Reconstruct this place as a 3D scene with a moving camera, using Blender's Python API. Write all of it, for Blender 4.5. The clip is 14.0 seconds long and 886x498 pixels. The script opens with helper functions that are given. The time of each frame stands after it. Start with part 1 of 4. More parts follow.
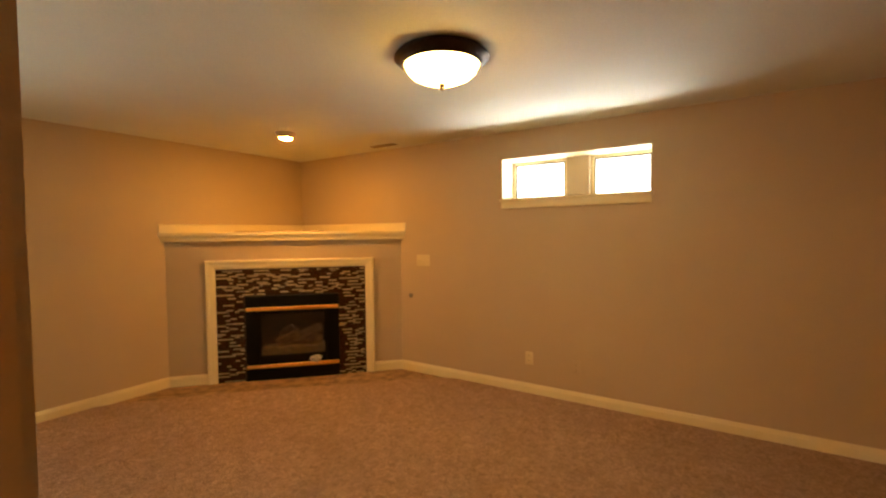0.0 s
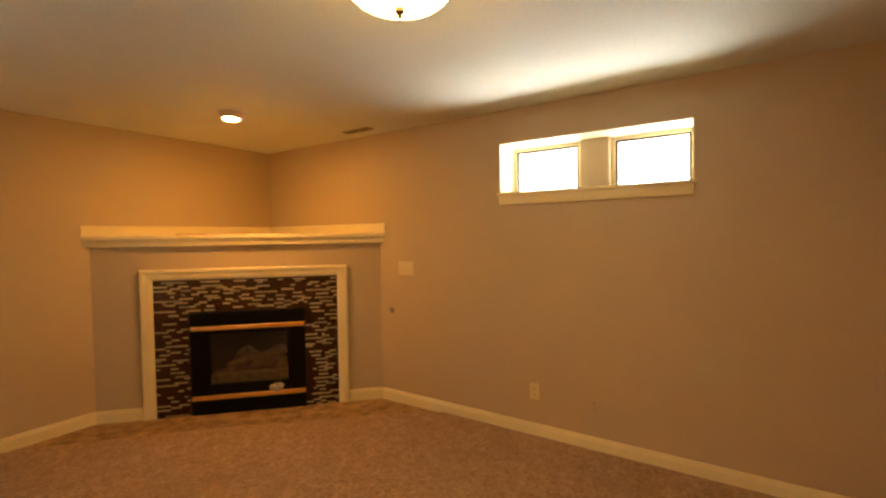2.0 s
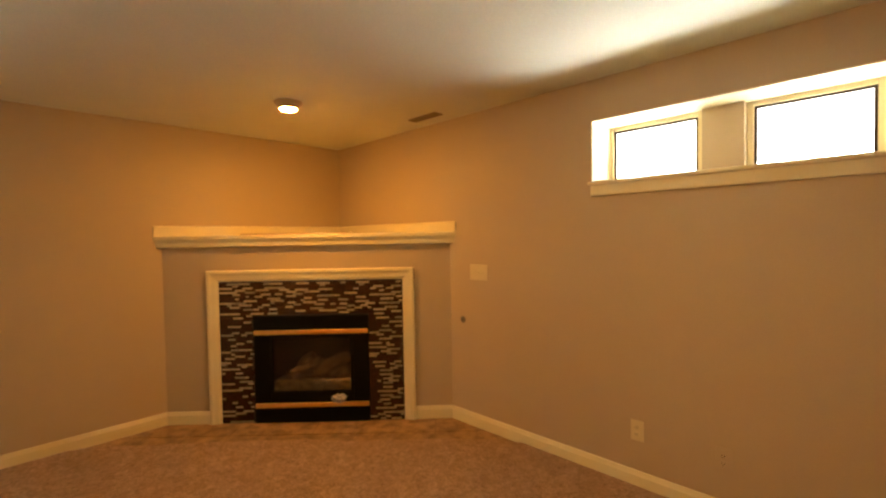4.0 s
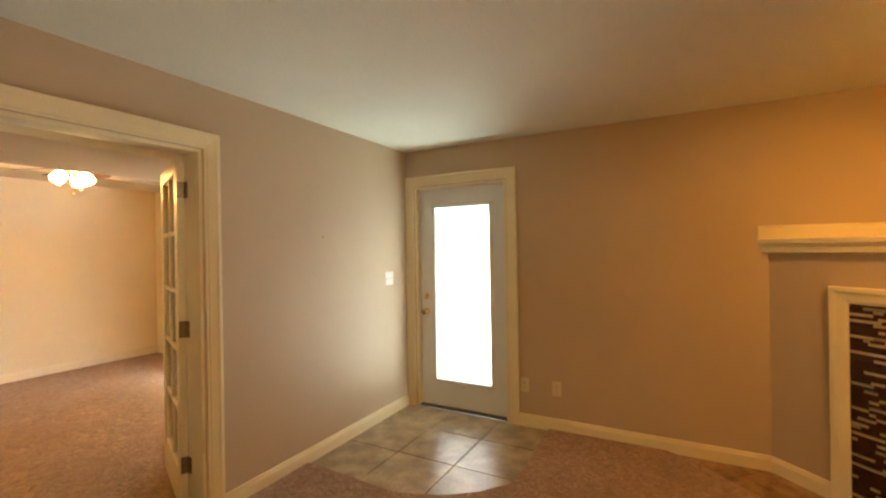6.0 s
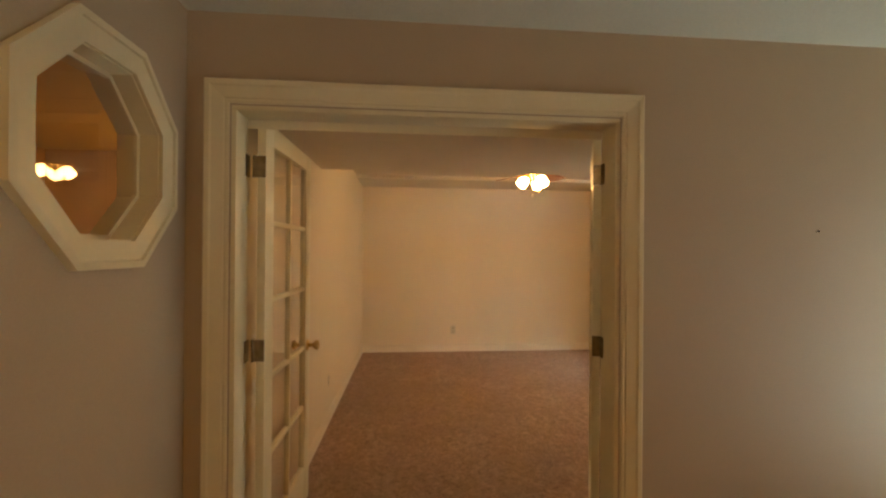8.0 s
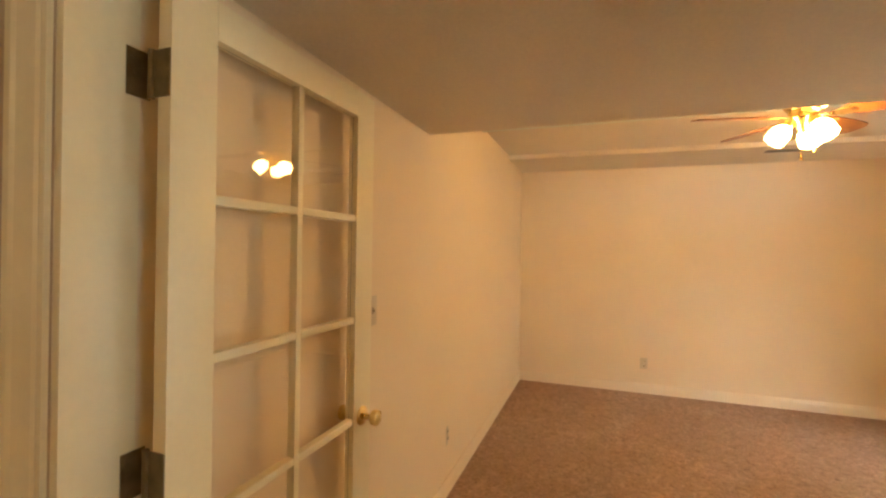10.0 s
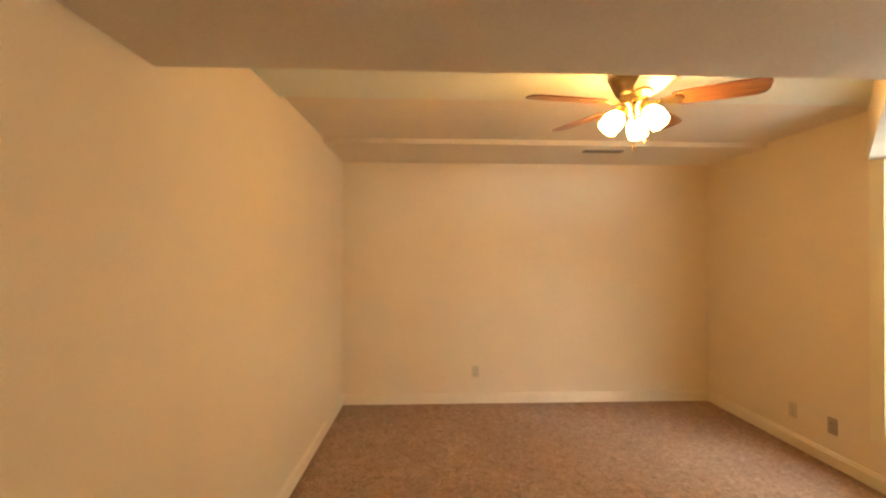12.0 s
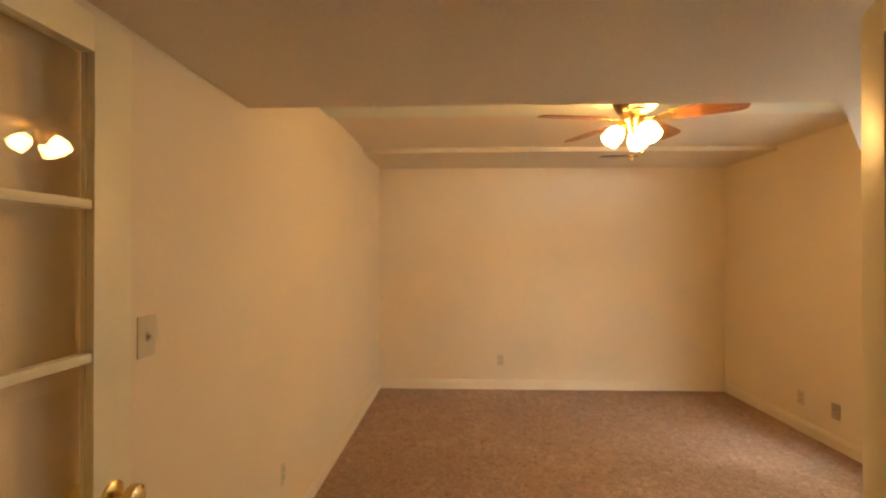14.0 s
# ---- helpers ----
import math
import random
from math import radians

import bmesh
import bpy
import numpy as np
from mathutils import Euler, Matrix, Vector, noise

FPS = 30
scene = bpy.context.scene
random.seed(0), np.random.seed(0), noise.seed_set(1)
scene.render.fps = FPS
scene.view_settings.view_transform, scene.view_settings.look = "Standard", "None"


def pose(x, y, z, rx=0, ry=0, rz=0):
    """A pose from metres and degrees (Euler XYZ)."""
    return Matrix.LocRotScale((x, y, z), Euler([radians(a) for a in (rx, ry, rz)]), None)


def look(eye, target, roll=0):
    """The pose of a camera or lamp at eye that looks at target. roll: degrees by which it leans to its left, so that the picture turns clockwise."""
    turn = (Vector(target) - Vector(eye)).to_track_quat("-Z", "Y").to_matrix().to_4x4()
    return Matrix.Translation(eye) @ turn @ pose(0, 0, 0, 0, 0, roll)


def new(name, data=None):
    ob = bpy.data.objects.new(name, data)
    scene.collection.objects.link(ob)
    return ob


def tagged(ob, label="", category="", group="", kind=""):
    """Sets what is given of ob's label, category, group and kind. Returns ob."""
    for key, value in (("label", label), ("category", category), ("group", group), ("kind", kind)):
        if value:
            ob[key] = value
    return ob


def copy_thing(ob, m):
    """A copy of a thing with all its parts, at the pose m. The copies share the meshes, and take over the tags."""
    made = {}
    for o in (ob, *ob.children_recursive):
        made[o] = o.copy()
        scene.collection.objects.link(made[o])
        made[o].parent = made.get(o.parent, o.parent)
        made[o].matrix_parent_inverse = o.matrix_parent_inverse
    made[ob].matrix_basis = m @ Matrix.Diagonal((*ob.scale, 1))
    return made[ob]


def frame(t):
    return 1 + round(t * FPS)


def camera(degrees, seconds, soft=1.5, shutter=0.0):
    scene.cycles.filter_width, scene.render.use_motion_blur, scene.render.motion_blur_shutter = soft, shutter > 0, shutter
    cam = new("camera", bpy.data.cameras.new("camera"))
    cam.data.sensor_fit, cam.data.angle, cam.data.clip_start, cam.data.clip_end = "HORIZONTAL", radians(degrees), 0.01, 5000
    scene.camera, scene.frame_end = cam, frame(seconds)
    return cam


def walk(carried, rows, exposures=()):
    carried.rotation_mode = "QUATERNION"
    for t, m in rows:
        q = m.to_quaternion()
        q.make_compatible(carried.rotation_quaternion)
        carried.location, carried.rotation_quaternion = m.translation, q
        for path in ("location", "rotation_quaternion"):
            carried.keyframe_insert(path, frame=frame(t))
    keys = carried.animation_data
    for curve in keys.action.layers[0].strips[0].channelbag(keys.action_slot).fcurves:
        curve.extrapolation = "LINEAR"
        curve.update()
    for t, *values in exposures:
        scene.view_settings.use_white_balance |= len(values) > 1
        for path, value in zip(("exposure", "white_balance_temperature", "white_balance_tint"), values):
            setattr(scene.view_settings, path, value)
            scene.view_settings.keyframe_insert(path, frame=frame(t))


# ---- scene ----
cam = camera(91.0, 14.0, soft=2.3)
PATH = [
    (0, (0.705, -4.471, 1.459), (2.385, -3.389, 1.385), -0.6),
    (0.5, (0.867, -4.381, 1.462), (2.547, -3.297, 1.391), -0.8),
    (1, (1.08, -4.33, 1.457), (2.75, -3.232, 1.388), -0.9),
    (1.5, (1.265, -4.276, 1.45), (2.933, -3.174, 1.386), -0.9),
    (2, (1.435, -4.184, 1.459), (3.104, -3.083, 1.395), -0.8),
    (2.2, (1.483, -4.151, 1.458), (3.165, -3.071, 1.395), -0.8),
    (4.3, (1.94, -3.89, 1.446), (3.192, -2.331, 1.398), -1.1),
    (4.5, (1.988, -3.837, 1.446), (3.06, -2.149, 1.404), -1.2),
    (5, (2.067, -3.726, 1.462), (2.633, -1.808, 1.424), -1.3),
    (5.5, (2.207, -3.579, 1.486), (2.059, -1.584, 1.453), -1.2),
    (6, (2.259, -3.438, 1.455), (1.302, -1.682, 1.454), -0.9),
    (6.5, (2.225, -3.294, 1.447), (0.718, -1.979, 1.456), -0.4),
    (7, (2.137, -3.137, 1.469), (0.39, -2.164, 1.473), -0.0),
    (7.5, (1.971, -2.982, 1.447), (0.067, -2.37, 1.456), 0.2),
    (7.7, (1.886, -2.94, 1.453), (-0.065, -2.503, 1.461), 0.3),
    (9.8, (0.582, -2.713, 1.469), (-1.299, -3.392, 1.468), 1.0),
    (10, (0.472, -2.708, 1.475), (-1.421, -3.354, 1.474), 0.9),
    (10.5, (0.259, -2.668, 1.473), (-1.683, -3.146, 1.474), 0.8),
    (11, (0.067, -2.635, 1.48), (-1.914, -2.905, 1.482), 0.6),
    (11.5, (-0.106, -2.632, 1.475), (-2.106, -2.663, 1.481), 0.3),
    (12, (-0.254, -2.663, 1.488), (-2.253, -2.584, 1.499), 0.1),
    (12.5, (-0.325, -2.681, 1.489), (-2.323, -2.602, 1.498), 0.1),
    (13, (-0.25, -2.678, 1.487), (-2.249, -2.612, 1.494), 0.1),
    (13.5, (-0.068, -2.649, 1.474), (-2.067, -2.594, 1.485), -0.1),
    (14, (0.142, -2.644, 1.468), (-1.857, -2.706, 1.478), 0.0),
]
walk(cam, [(t, look(eye, target, roll)) for t, eye, target, roll in PATH],
     exposures=[(0.0, 0.12), (2.0, 0.0), (4.5, 0.05), (5.5, 0.12), (6.2, -0.08), (7.0, -0.7), (7.5, -1.0), (10.0, -0.2), (11.0, -0.28), (12.5, -0.4), (14.0, -0.5)])

# ---- plan (metres) ----
XB = 4.370          # face of the window wall
YD = -3.715        # face of the stub wall with the octagon
YS = -6.20         # closing wall behind the start
XH = -2.60         # closing wall of the hall
HC = 2.365         # ceiling of the family room
XC2 = -0.13        # room side face of the french door wall
XR = -4.52         # far wall of the second room
YL0, YL1 = -3.545, -3.472  # left wall of the second room, near and far end
YR = 0.170         # right wall of the second room
ZS = 2.070         # soffit
ZC2, ZC3 = 2.395, 2.355
FO0, FO1 = -3.550, -1.996  # french door rough opening
FZ = 2.010
DO0, DO1, DZ = 0.092, 0.986, 2.028   # outside door opening
WB0, WB1, WBZ0, WBZ1 = -4.009, -2.756, 1.759, 2.125
W20, W21, W2Z0, W2Z1 = -2.82, -1.46, 0.36, 2.06

# ---- world and light ----
world = bpy.data.worlds.new("sky")
scene.world = world
world.use_nodes = True
wn = world.node_tree
sky = wn.nodes.new("ShaderNodeTexSky")
sky.sky_type = "NISHITA"
sky.sun_disc = False
sky.sun_elevation = radians(32)
sky.sun_rotation = radians(74)
wn.links.new(sky.outputs[0], wn.nodes["Background"].inputs[0])
wn.nodes["Background"].inputs[1].default_value = 0.12

sun = new("sun", bpy.data.lights.new("sun", "SUN"))
sun.data.energy, sun.data.angle, sun.data.color = 5.0, radians(0.5), (1, 0.95, 0.88)
sun.matrix_world = look((0.9, 0.25, 0.60), (0, 0, 0))


def area_lamp(name, loc, target, sx, sy, watts, color):
    lamp = new(name, bpy.data.lights.new(name, "AREA"))
    lamp.data.shape, lamp.data.size, lamp.data.size_y = "RECTANGLE", sx, sy
    lamp.data.energy, lamp.data.color = watts, color
    lamp.matrix_world = look(loc, target)
    return lamp


DAY = (1.0, 0.97, 0.91)
DOORLIGHT = (0.87, 1.0, 0.93)
area_lamp("skylight_door", (1.45, 0.82, 1.2), (0.35, -0.6, 1.15), 1.7, 1.5, 50, DOORLIGHT)
# unseen lamp added low outside, in place of daylight bounced off the ground
area_lamp("skylight_patio", (0.85, 0.68, 0.10), (0.6, -1.0, 2.0), 1.5, 0.6, 62, DOORLIGHT)
high_light = area_lamp("skylight_high_window", (4.80, -3.38, 1.72), (4.3, -3.38, 2.25), 1.3, 0.36, 58, DAY)
high_light.data.spread = radians(130)
blind_light = area_lamp("skylight_blinds", (-1.42, 0.94, 1.58), (-2.5, 0.12, 1.2), 1.5, 1.8, 590, (0.88, 0.95, 1.0))
blind_light.data.spread = radians(62)
WARM, YELLOW = (1.0, 0.42, 0.07), (1.0, 0.56, 0.14)
LAMP_BOWL, LAMP_SPOT, LAMP_FAN = 44.0, 840.0, 158.0


# ---- materials ----
def material(name, color, rough=0.6, metal=0.0, color2=None, scale=6.0, fine=120.0, bump=0.15, depth=0.002, mix2=None,
             spec=0.5, stretch=(1, 1, 1), random_tint=0.0):
    """Two scales of noise in colour, roughness and relief, laid in metres."""
    m = bpy.data.materials.new(name)
    m.use_nodes = True
    n, l = m.node_tree.nodes, m.node_tree.links
    b = n["Principled BSDF"]
    b.inputs["Metallic"].default_value = metal
    b.inputs["Specular IOR Level"].default_value = spec
    tc = n.new("ShaderNodeTexCoord")
    mp = n.new("ShaderNodeMapping")
    mp.inputs["Scale"].default_value = stretch
    l.new(tc.outputs["Object"], mp.inputs[0])
    big, small = n.new("ShaderNodeTexNoise"), n.new("ShaderNodeTexNoise")
    for t, s, d in ((big, scale, 4), (small, fine, 3)):
        t.inputs["Scale"].default_value = s
        t.inputs["Detail"].default_value = d
        l.new(mp.outputs[0], t.inputs[0])
    c2 = color2 or tuple(v * 0.9 for v in color)
    r1 = n.new("ShaderNodeValToRGB")
    r1.color_ramp.elements[0].position, r1.color_ramp.elements[1].position = 0.35, 0.65
    r1.color_ramp.elements[0].color, r1.color_ramp.elements[1].color = (*c2, 1), (*color, 1)
    l.new(big.outputs[0], r1.inputs[0])
    mx = n.new("ShaderNodeMix")
    mx.data_type = "RGBA"
    mx.blend_type = "MULTIPLY"
    r2 = n.new("ShaderNodeValToRGB")
    g = mix2 if mix2 is not None else 0.92
    r2.color_ramp.elements[0].position, r2.color_ramp.elements[1].position = 0.3, 0.7
    r2.color_ramp.elements[0].color, r2.color_ramp.elements[1].color = (g, g, g, 1), (1, 1, 1, 1)
    l.new(small.outputs[0], r2.inputs[0])
    mx.inputs[0].default_value = 1.0
    l.new(r1.outputs[0], mx.inputs[6])
    l.new(r2.outputs[0], mx.inputs[7])
    out = mx.outputs[2]
    if random_tint:
        oi = n.new("ShaderNodeObjectInfo")
        hv = n.new("ShaderNodeHueSaturation")
        mr = n.new("ShaderNodeMapRange")
        mr.inputs[3].default_value, mr.inputs[4].default_value = 1 - random_tint, 1 + random_tint
        l.new(oi.outputs["Random"], mr.inputs[0])
        l.new(mr.outputs[0], hv.inputs["Value"])
        l.new(out, hv.inputs["Color"])
        out = hv.outputs[0]
    l.new(out, b.inputs["Base Color"])
    rr = n.new("ShaderNodeMapRange")
    rr.inputs[3].default_value, rr.inputs[4].default_value = max(rough - 0.06, 0.02), min(rough + 0.06, 1)
    l.new(big.outputs[0], rr.inputs[0])
    l.new(rr.outputs[0], b.inputs["Roughness"])
    if bump:
        bp = n.new("ShaderNodeBump")
        bp.inputs["Strength"].default_value, bp.inputs["Distance"].default_value = bump, depth
        l.new(small.outputs[0], bp.inputs["Height"])
        l.new(bp.outputs[0], b.inputs["Normal"])
    return m


def glass_material(name, color=(1, 1, 1), rough=0.0):
    m = bpy.data.materials.new(name)
    m.use_nodes = True
    b = m.node_tree.nodes["Principled BSDF"]
    b.inputs["Base Color"].default_value = (*color, 1)
    b.inputs["Transmission Weight"].default_value = 1.0
    b.inputs["Roughness"].default_value = rough
    b.inputs["IOR"].default_value = 1.5
    return m


def glow_material(name, color, strength):
    m = bpy.data.materials.new(name)
    m.use_nodes = True
    b = m.node_tree.nodes["Principled BSDF"]
    b.inputs["Base Color"].default_value = (0.9, 0.85, 0.75, 1)
    b.inputs["Emission Color"].default_value = (*color, 1)
    b.inputs["Emission Strength"].default_value = strength
    return m


TAUPE = material("taupe_wall_paint", (0.53, 0.42, 0.28), 0.62, color2=(0.505, 0.40, 0.265), scale=1.5, fine=160, bump=0.25, depth=0.0015, mix2=0.95)
CREAM = material("cream_wall_paint", (0.80, 0.67, 0.46), 0.6, color2=(0.77, 0.64, 0.43), scale=1.5, fine=160, bump=0.25, depth=0.0015, mix2=0.96)
CEIL = material("ceiling_paint", (0.77, 0.78, 0.65), 0.8, color2=(0.74, 0.75, 0.62), scale=2.0, fine=90, bump=0.45, depth=0.003, mix2=0.93)
CEIL2 = material("cream_ceiling_paint", (0.78, 0.69, 0.53), 0.8, color2=(0.75, 0.66, 0.50), scale=2.0, fine=90, bump=0.45, depth=0.003, mix2=0.93)
TRIM2 = material("cream_trim_paint", (0.80, 0.68, 0.49), 0.45, color2=(0.77, 0.65, 0.46), scale=5, fine=60, bump=0.06, depth=0.001, mix2=0.97)
TRIM = material("ivory_trim_paint", (0.80, 0.715, 0.47), 0.38, color2=(0.77, 0.685, 0.44), scale=5, fine=60, bump=0.06, depth=0.001, mix2=0.97)
DOORW = material("white_door_paint", (0.72, 0.75, 0.76), 0.4, color2=(0.69, 0.72, 0.73), scale=4, fine=80, bump=0.08, depth=0.001, mix2=0.96)


def carpet_material(name, light, dark):
    """Cut pile: brushed patches, clumps of yarn and single tufts, at their real sizes."""
    m = bpy.data.materials.new(name)
    m.use_nodes = True
    n, l = m.node_tree.nodes, m.node_tree.links
    b = n["Principled BSDF"]
    b.inputs["Roughness"].default_value = 1.0
    b.inputs["Specular IOR Level"].default_value = 0.05
    b.inputs["Sheen Weight"].default_value = 0.25
    b.inputs["Sheen Tint"].default_value = (*light, 1)
    tc = n.new("ShaderNodeTexCoord")
    patch, clump, tuft = n.new("ShaderNodeTexNoise"), n.new("ShaderNodeTexNoise"), n.new("ShaderNodeTexVoronoi")
    for t, s, d, w in ((patch, 1.7, 3, 0.8), (clump, 24.0, 5, 1.4)):
        t.inputs["Scale"].default_value, t.inputs["Detail"].default_value, t.inputs["Distortion"].default_value = s, d, w
        t.inputs["Roughness"].default_value = 0.65
    tuft.inputs["Scale"].default_value = 95.0
    for t in (patch, clump, tuft):
        l.new(tc.outputs["Object"], t.inputs["Vector"])

    def between(socket, lo, hi, a, z):
        r = n.new("ShaderNodeMapRange")
        for i, v in enumerate((lo, hi, a, z)):
            r.inputs[i + 1].default_value = v
        l.new(socket, r.inputs[0])
        return r.outputs[0]

    def maths(kind, p, q):
        k = n.new("ShaderNodeMath")
        k.operation = kind
        l.new(p, k.inputs[0])
        l.new(q, k.inputs[1])
        return k.outputs[0]

    height = maths("ADD", between(clump.outputs[0], 0.36, 0.64, 0.0, 0.7), between(tuft.outputs["Distance"], 0.0, 0.7, 0.3, 0.0))
    shade = maths("MULTIPLY", height, between(patch.outputs[0], 0.35, 0.65, 0.72, 1.1))
    mx = n.new("ShaderNodeMix")
    mx.data_type = "RGBA"
    mx.inputs[6].default_value, mx.inputs[7].default_value = (*dark, 1), (*light, 1)
    l.new(shade, mx.inputs[0])
    l.new(mx.outputs[2], b.inputs["Base Color"])
    bp = n.new("ShaderNodeBump")
    bp.inputs["Strength"].default_value, bp.inputs["Distance"].default_value = 0.8, 0.02
    l.new(height, bp.inputs["Height"])
    l.new(bp.outputs[0], b.inputs["Normal"])
    return m


CARPET = carpet_material("brown_carpet", (0.60, 0.41, 0.29), (0.27, 0.175, 0.12))
SLATE = material("mottled_floor_tile", (0.47, 0.355, 0.20), 0.30, color2=(0.27, 0.20, 0.11), scale=7, fine=45, bump=0.2, depth=0.002, mix2=0.8, random_tint=0.08)
HEARTH = material("mottled_hearth_tile", (0.46, 0.285, 0.15), 0.6, color2=(0.20, 0.115, 0.055), scale=9, fine=60, bump=0.2, depth=0.002, mix2=0.75, random_tint=0.1)
GROUT = material("grey_grout", (0.22, 0.20, 0.17), 0.9, bump=0.4, mix2=0.8)
TGROUT = material("dark_mosaic_grout", (0.05, 0.032, 0.024), 0.9, bump=0.3, mix2=0.8)
TDARK = material("dark_brown_glass_tile", (0.058, 0.024, 0.016), 0.15, color2=(0.036, 0.018, 0.012), scale=30, fine=200, bump=0.05, random_tint=0.4)
TLIGHT = material("beige_stone_tile", (0.44, 0.37, 0.23), 0.35, color2=(0.35, 0.29, 0.18), scale=30, fine=200, bump=0.15, random_tint=0.25)
TGREY = material("grey_stone_tile", (0.31, 0.28, 0.19), 0.3, color2=(0.25, 0.22, 0.15), scale=30, fine=200, bump=0.15, random_tint=0.25)
BLACK = material("black_enamel_metal", (0.005, 0.0045, 0.004), 0.55, color2=(0.004, 0.004, 0.0035), scale=12, fine=200, bump=0.05, spec=0.1)
SOOT = material("dark_firebrick", (0.018, 0.015, 0.013), 0.9, color2=(0.010, 0.009, 0.008), scale=9, fine=80, bump=0.5, depth=0.004)
LOG = material("pale_ceramic_log", (0.27, 0.18, 0.13), 0.9, color2=(0.085, 0.055, 0.04), scale=14, fine=70, bump=0.8, depth=0.006, mix2=0.6)
EMBER = material("ash_grey_embers", (0.30, 0.24, 0.18), 0.95, color2=(0.12, 0.10, 0.08), scale=30, fine=90, bump=0.9, depth=0.008, mix2=0.6)
PAPER = material("crumpled_white_paper", (0.50, 0.46, 0.40), 0.8, color2=(0.28, 0.26, 0.23), scale=40, fine=90, bump=0.4)
BRASS = material("polished_brass", (0.83, 0.62, 0.26), 0.28, 1.0, color2=(0.70, 0.50, 0.19), scale=20, fine=150, bump=0.04)
BARBRASS = material("satin_brass", (0.84, 0.50, 0.16), 0.45, 1.0, color2=(0.76, 0.44, 0.13), scale=20, fine=150, bump=0.02)
OLDBRASS = material("antique_brass", (0.30, 0.23, 0.13), 0.38, 1.0, color2=(0.20, 0.15, 0.08), scale=25, fine=150, bump=0.08)
BRONZE = material("dark_bronze_metal", (0.05, 0.035, 0.025), 0.42, 0.85, color2=(0.035, 0.025, 0.018), scale=20, fine=150, bump=0.05)
PLATE = material("almond_plastic", (0.61, 0.53, 0.36), 0.35, color2=(0.58, 0.50, 0.335), scale=20, fine=150, bump=0.03, mix2=0.97)
IVORY = material("ivory_plastic", (0.70, 0.62, 0.40), 0.35, color2=(0.67, 0.59, 0.37), scale=20, fine=150, bump=0.03, mix2=0.97)
WPLATE = material("white_plastic", (0.80, 0.79, 0.74), 0.35, color2=(0.77, 0.76, 0.71), scale=20, fine=150, bump=0.03, mix2=0.97)
# near-black colour in place of the shade inside openings
SLOT = material("slot_shade", (0.03, 0.025, 0.02), 0.8, bump=0.0)
BROWNP = material("brown_plastic", (0.40, 0.33, 0.23), 0.4, color2=(0.37, 0.30, 0.21), scale=20, fine=150, bump=0.03, mix2=0.97)
HGROUT = material("brown_hearth_grout", (0.29, 0.185, 0.105), 0.9, bump=0.3, mix2=0.8)
VENTM = material("beige_vent_metal", (0.24, 0.19, 0.13), 0.45, color2=(0.21, 0.165, 0.11), scale=20, fine=150, bump=0.03)
BLADE = material("cherry_wood_blade", (0.36, 0.155, 0.05), 0.35, color2=(0.20, 0.075, 0.022), scale=5, fine=60, bump=0.12, stretch=(1, 14, 1), mix2=0.8)
BLIND = material("white_vinyl_slat", (0.80, 0.80, 0.76), 0.45, color2=(0.77, 0.77, 0.73), scale=20, fine=100, bump=0.03, mix2=0.97)
CABLE = material("grey_coax_metal", (0.30, 0.28, 0.25), 0.35, 0.9, bump=0.05)
PLANK = material("pale_pine_board", (0.56, 0.42, 0.25), 0.6, color2=(0.48, 0.35, 0.20), scale=5, fine=60, bump=0.1, stretch=(1, 12, 1))
THRESH = material("worn_bronze_sill", (0.17, 0.115, 0.07), 0.5, 0.3, color2=(0.12, 0.08, 0.05), scale=14, fine=90, bump=0.1)
SPOTBASE = material("beige_lamp_enamel", (0.50, 0.42, 0.29), 0.4, color2=(0.46, 0.385, 0.26), scale=20, fine=150, bump=0.03)
SLABM = material("concrete_slab", (0.30, 0.29, 0.27), 0.9, bump=0.3)
bl = BLIND.node_tree
bl_t, bl_m = bl.nodes.new("ShaderNodeBsdfTranslucent"), bl.nodes.new("ShaderNodeMixShader")
bl_t.inputs[0].default_value = (0.85, 0.83, 0.76, 1)
bl_m.inputs[0].default_value = 0.5
bl.links.new(bl.nodes["Principled BSDF"].outputs[0], bl_m.inputs[1])
bl.links.new(bl_t.outputs[0], bl_m.inputs[2])
bl_f, bl_s = bl.nodes.new("ShaderNodeBsdfRefraction"), bl.nodes.new("ShaderNodeMixShader")
bl_f.inputs["Color"].default_value = (0.9, 0.88, 0.82, 1)
bl_f.inputs["Roughness"].default_value, bl_f.inputs["IOR"].default_value = 0.42, 1.15
bl_s.inputs[0].default_value = 0.8
bl.links.new(bl_m.outputs[0], bl_s.inputs[1])
bl.links.new(bl_f.outputs[0], bl_s.inputs[2])
bl.links.new(bl_s.outputs[0], bl.nodes["Material Output"].inputs[0])
GLASS = glass_material("clear_glass")
SMOKE = glass_material("smoked_fire_glass", (0.54, 0.53, 0.54))
FROST = glow_material("lit_alabaster_glass", YELLOW, LAMP_BOWL)
TULIP = glow_material("lit_frosted_tulip_glass", (1.0, 0.52, 0.145), LAMP_FAN)
HALLG = glow_material("lit_amber_glass", (1.0, 0.38, 0.05), 75.0)
SPOTG = glow_material("lit_spot_lens", WARM, LAMP_SPOT)


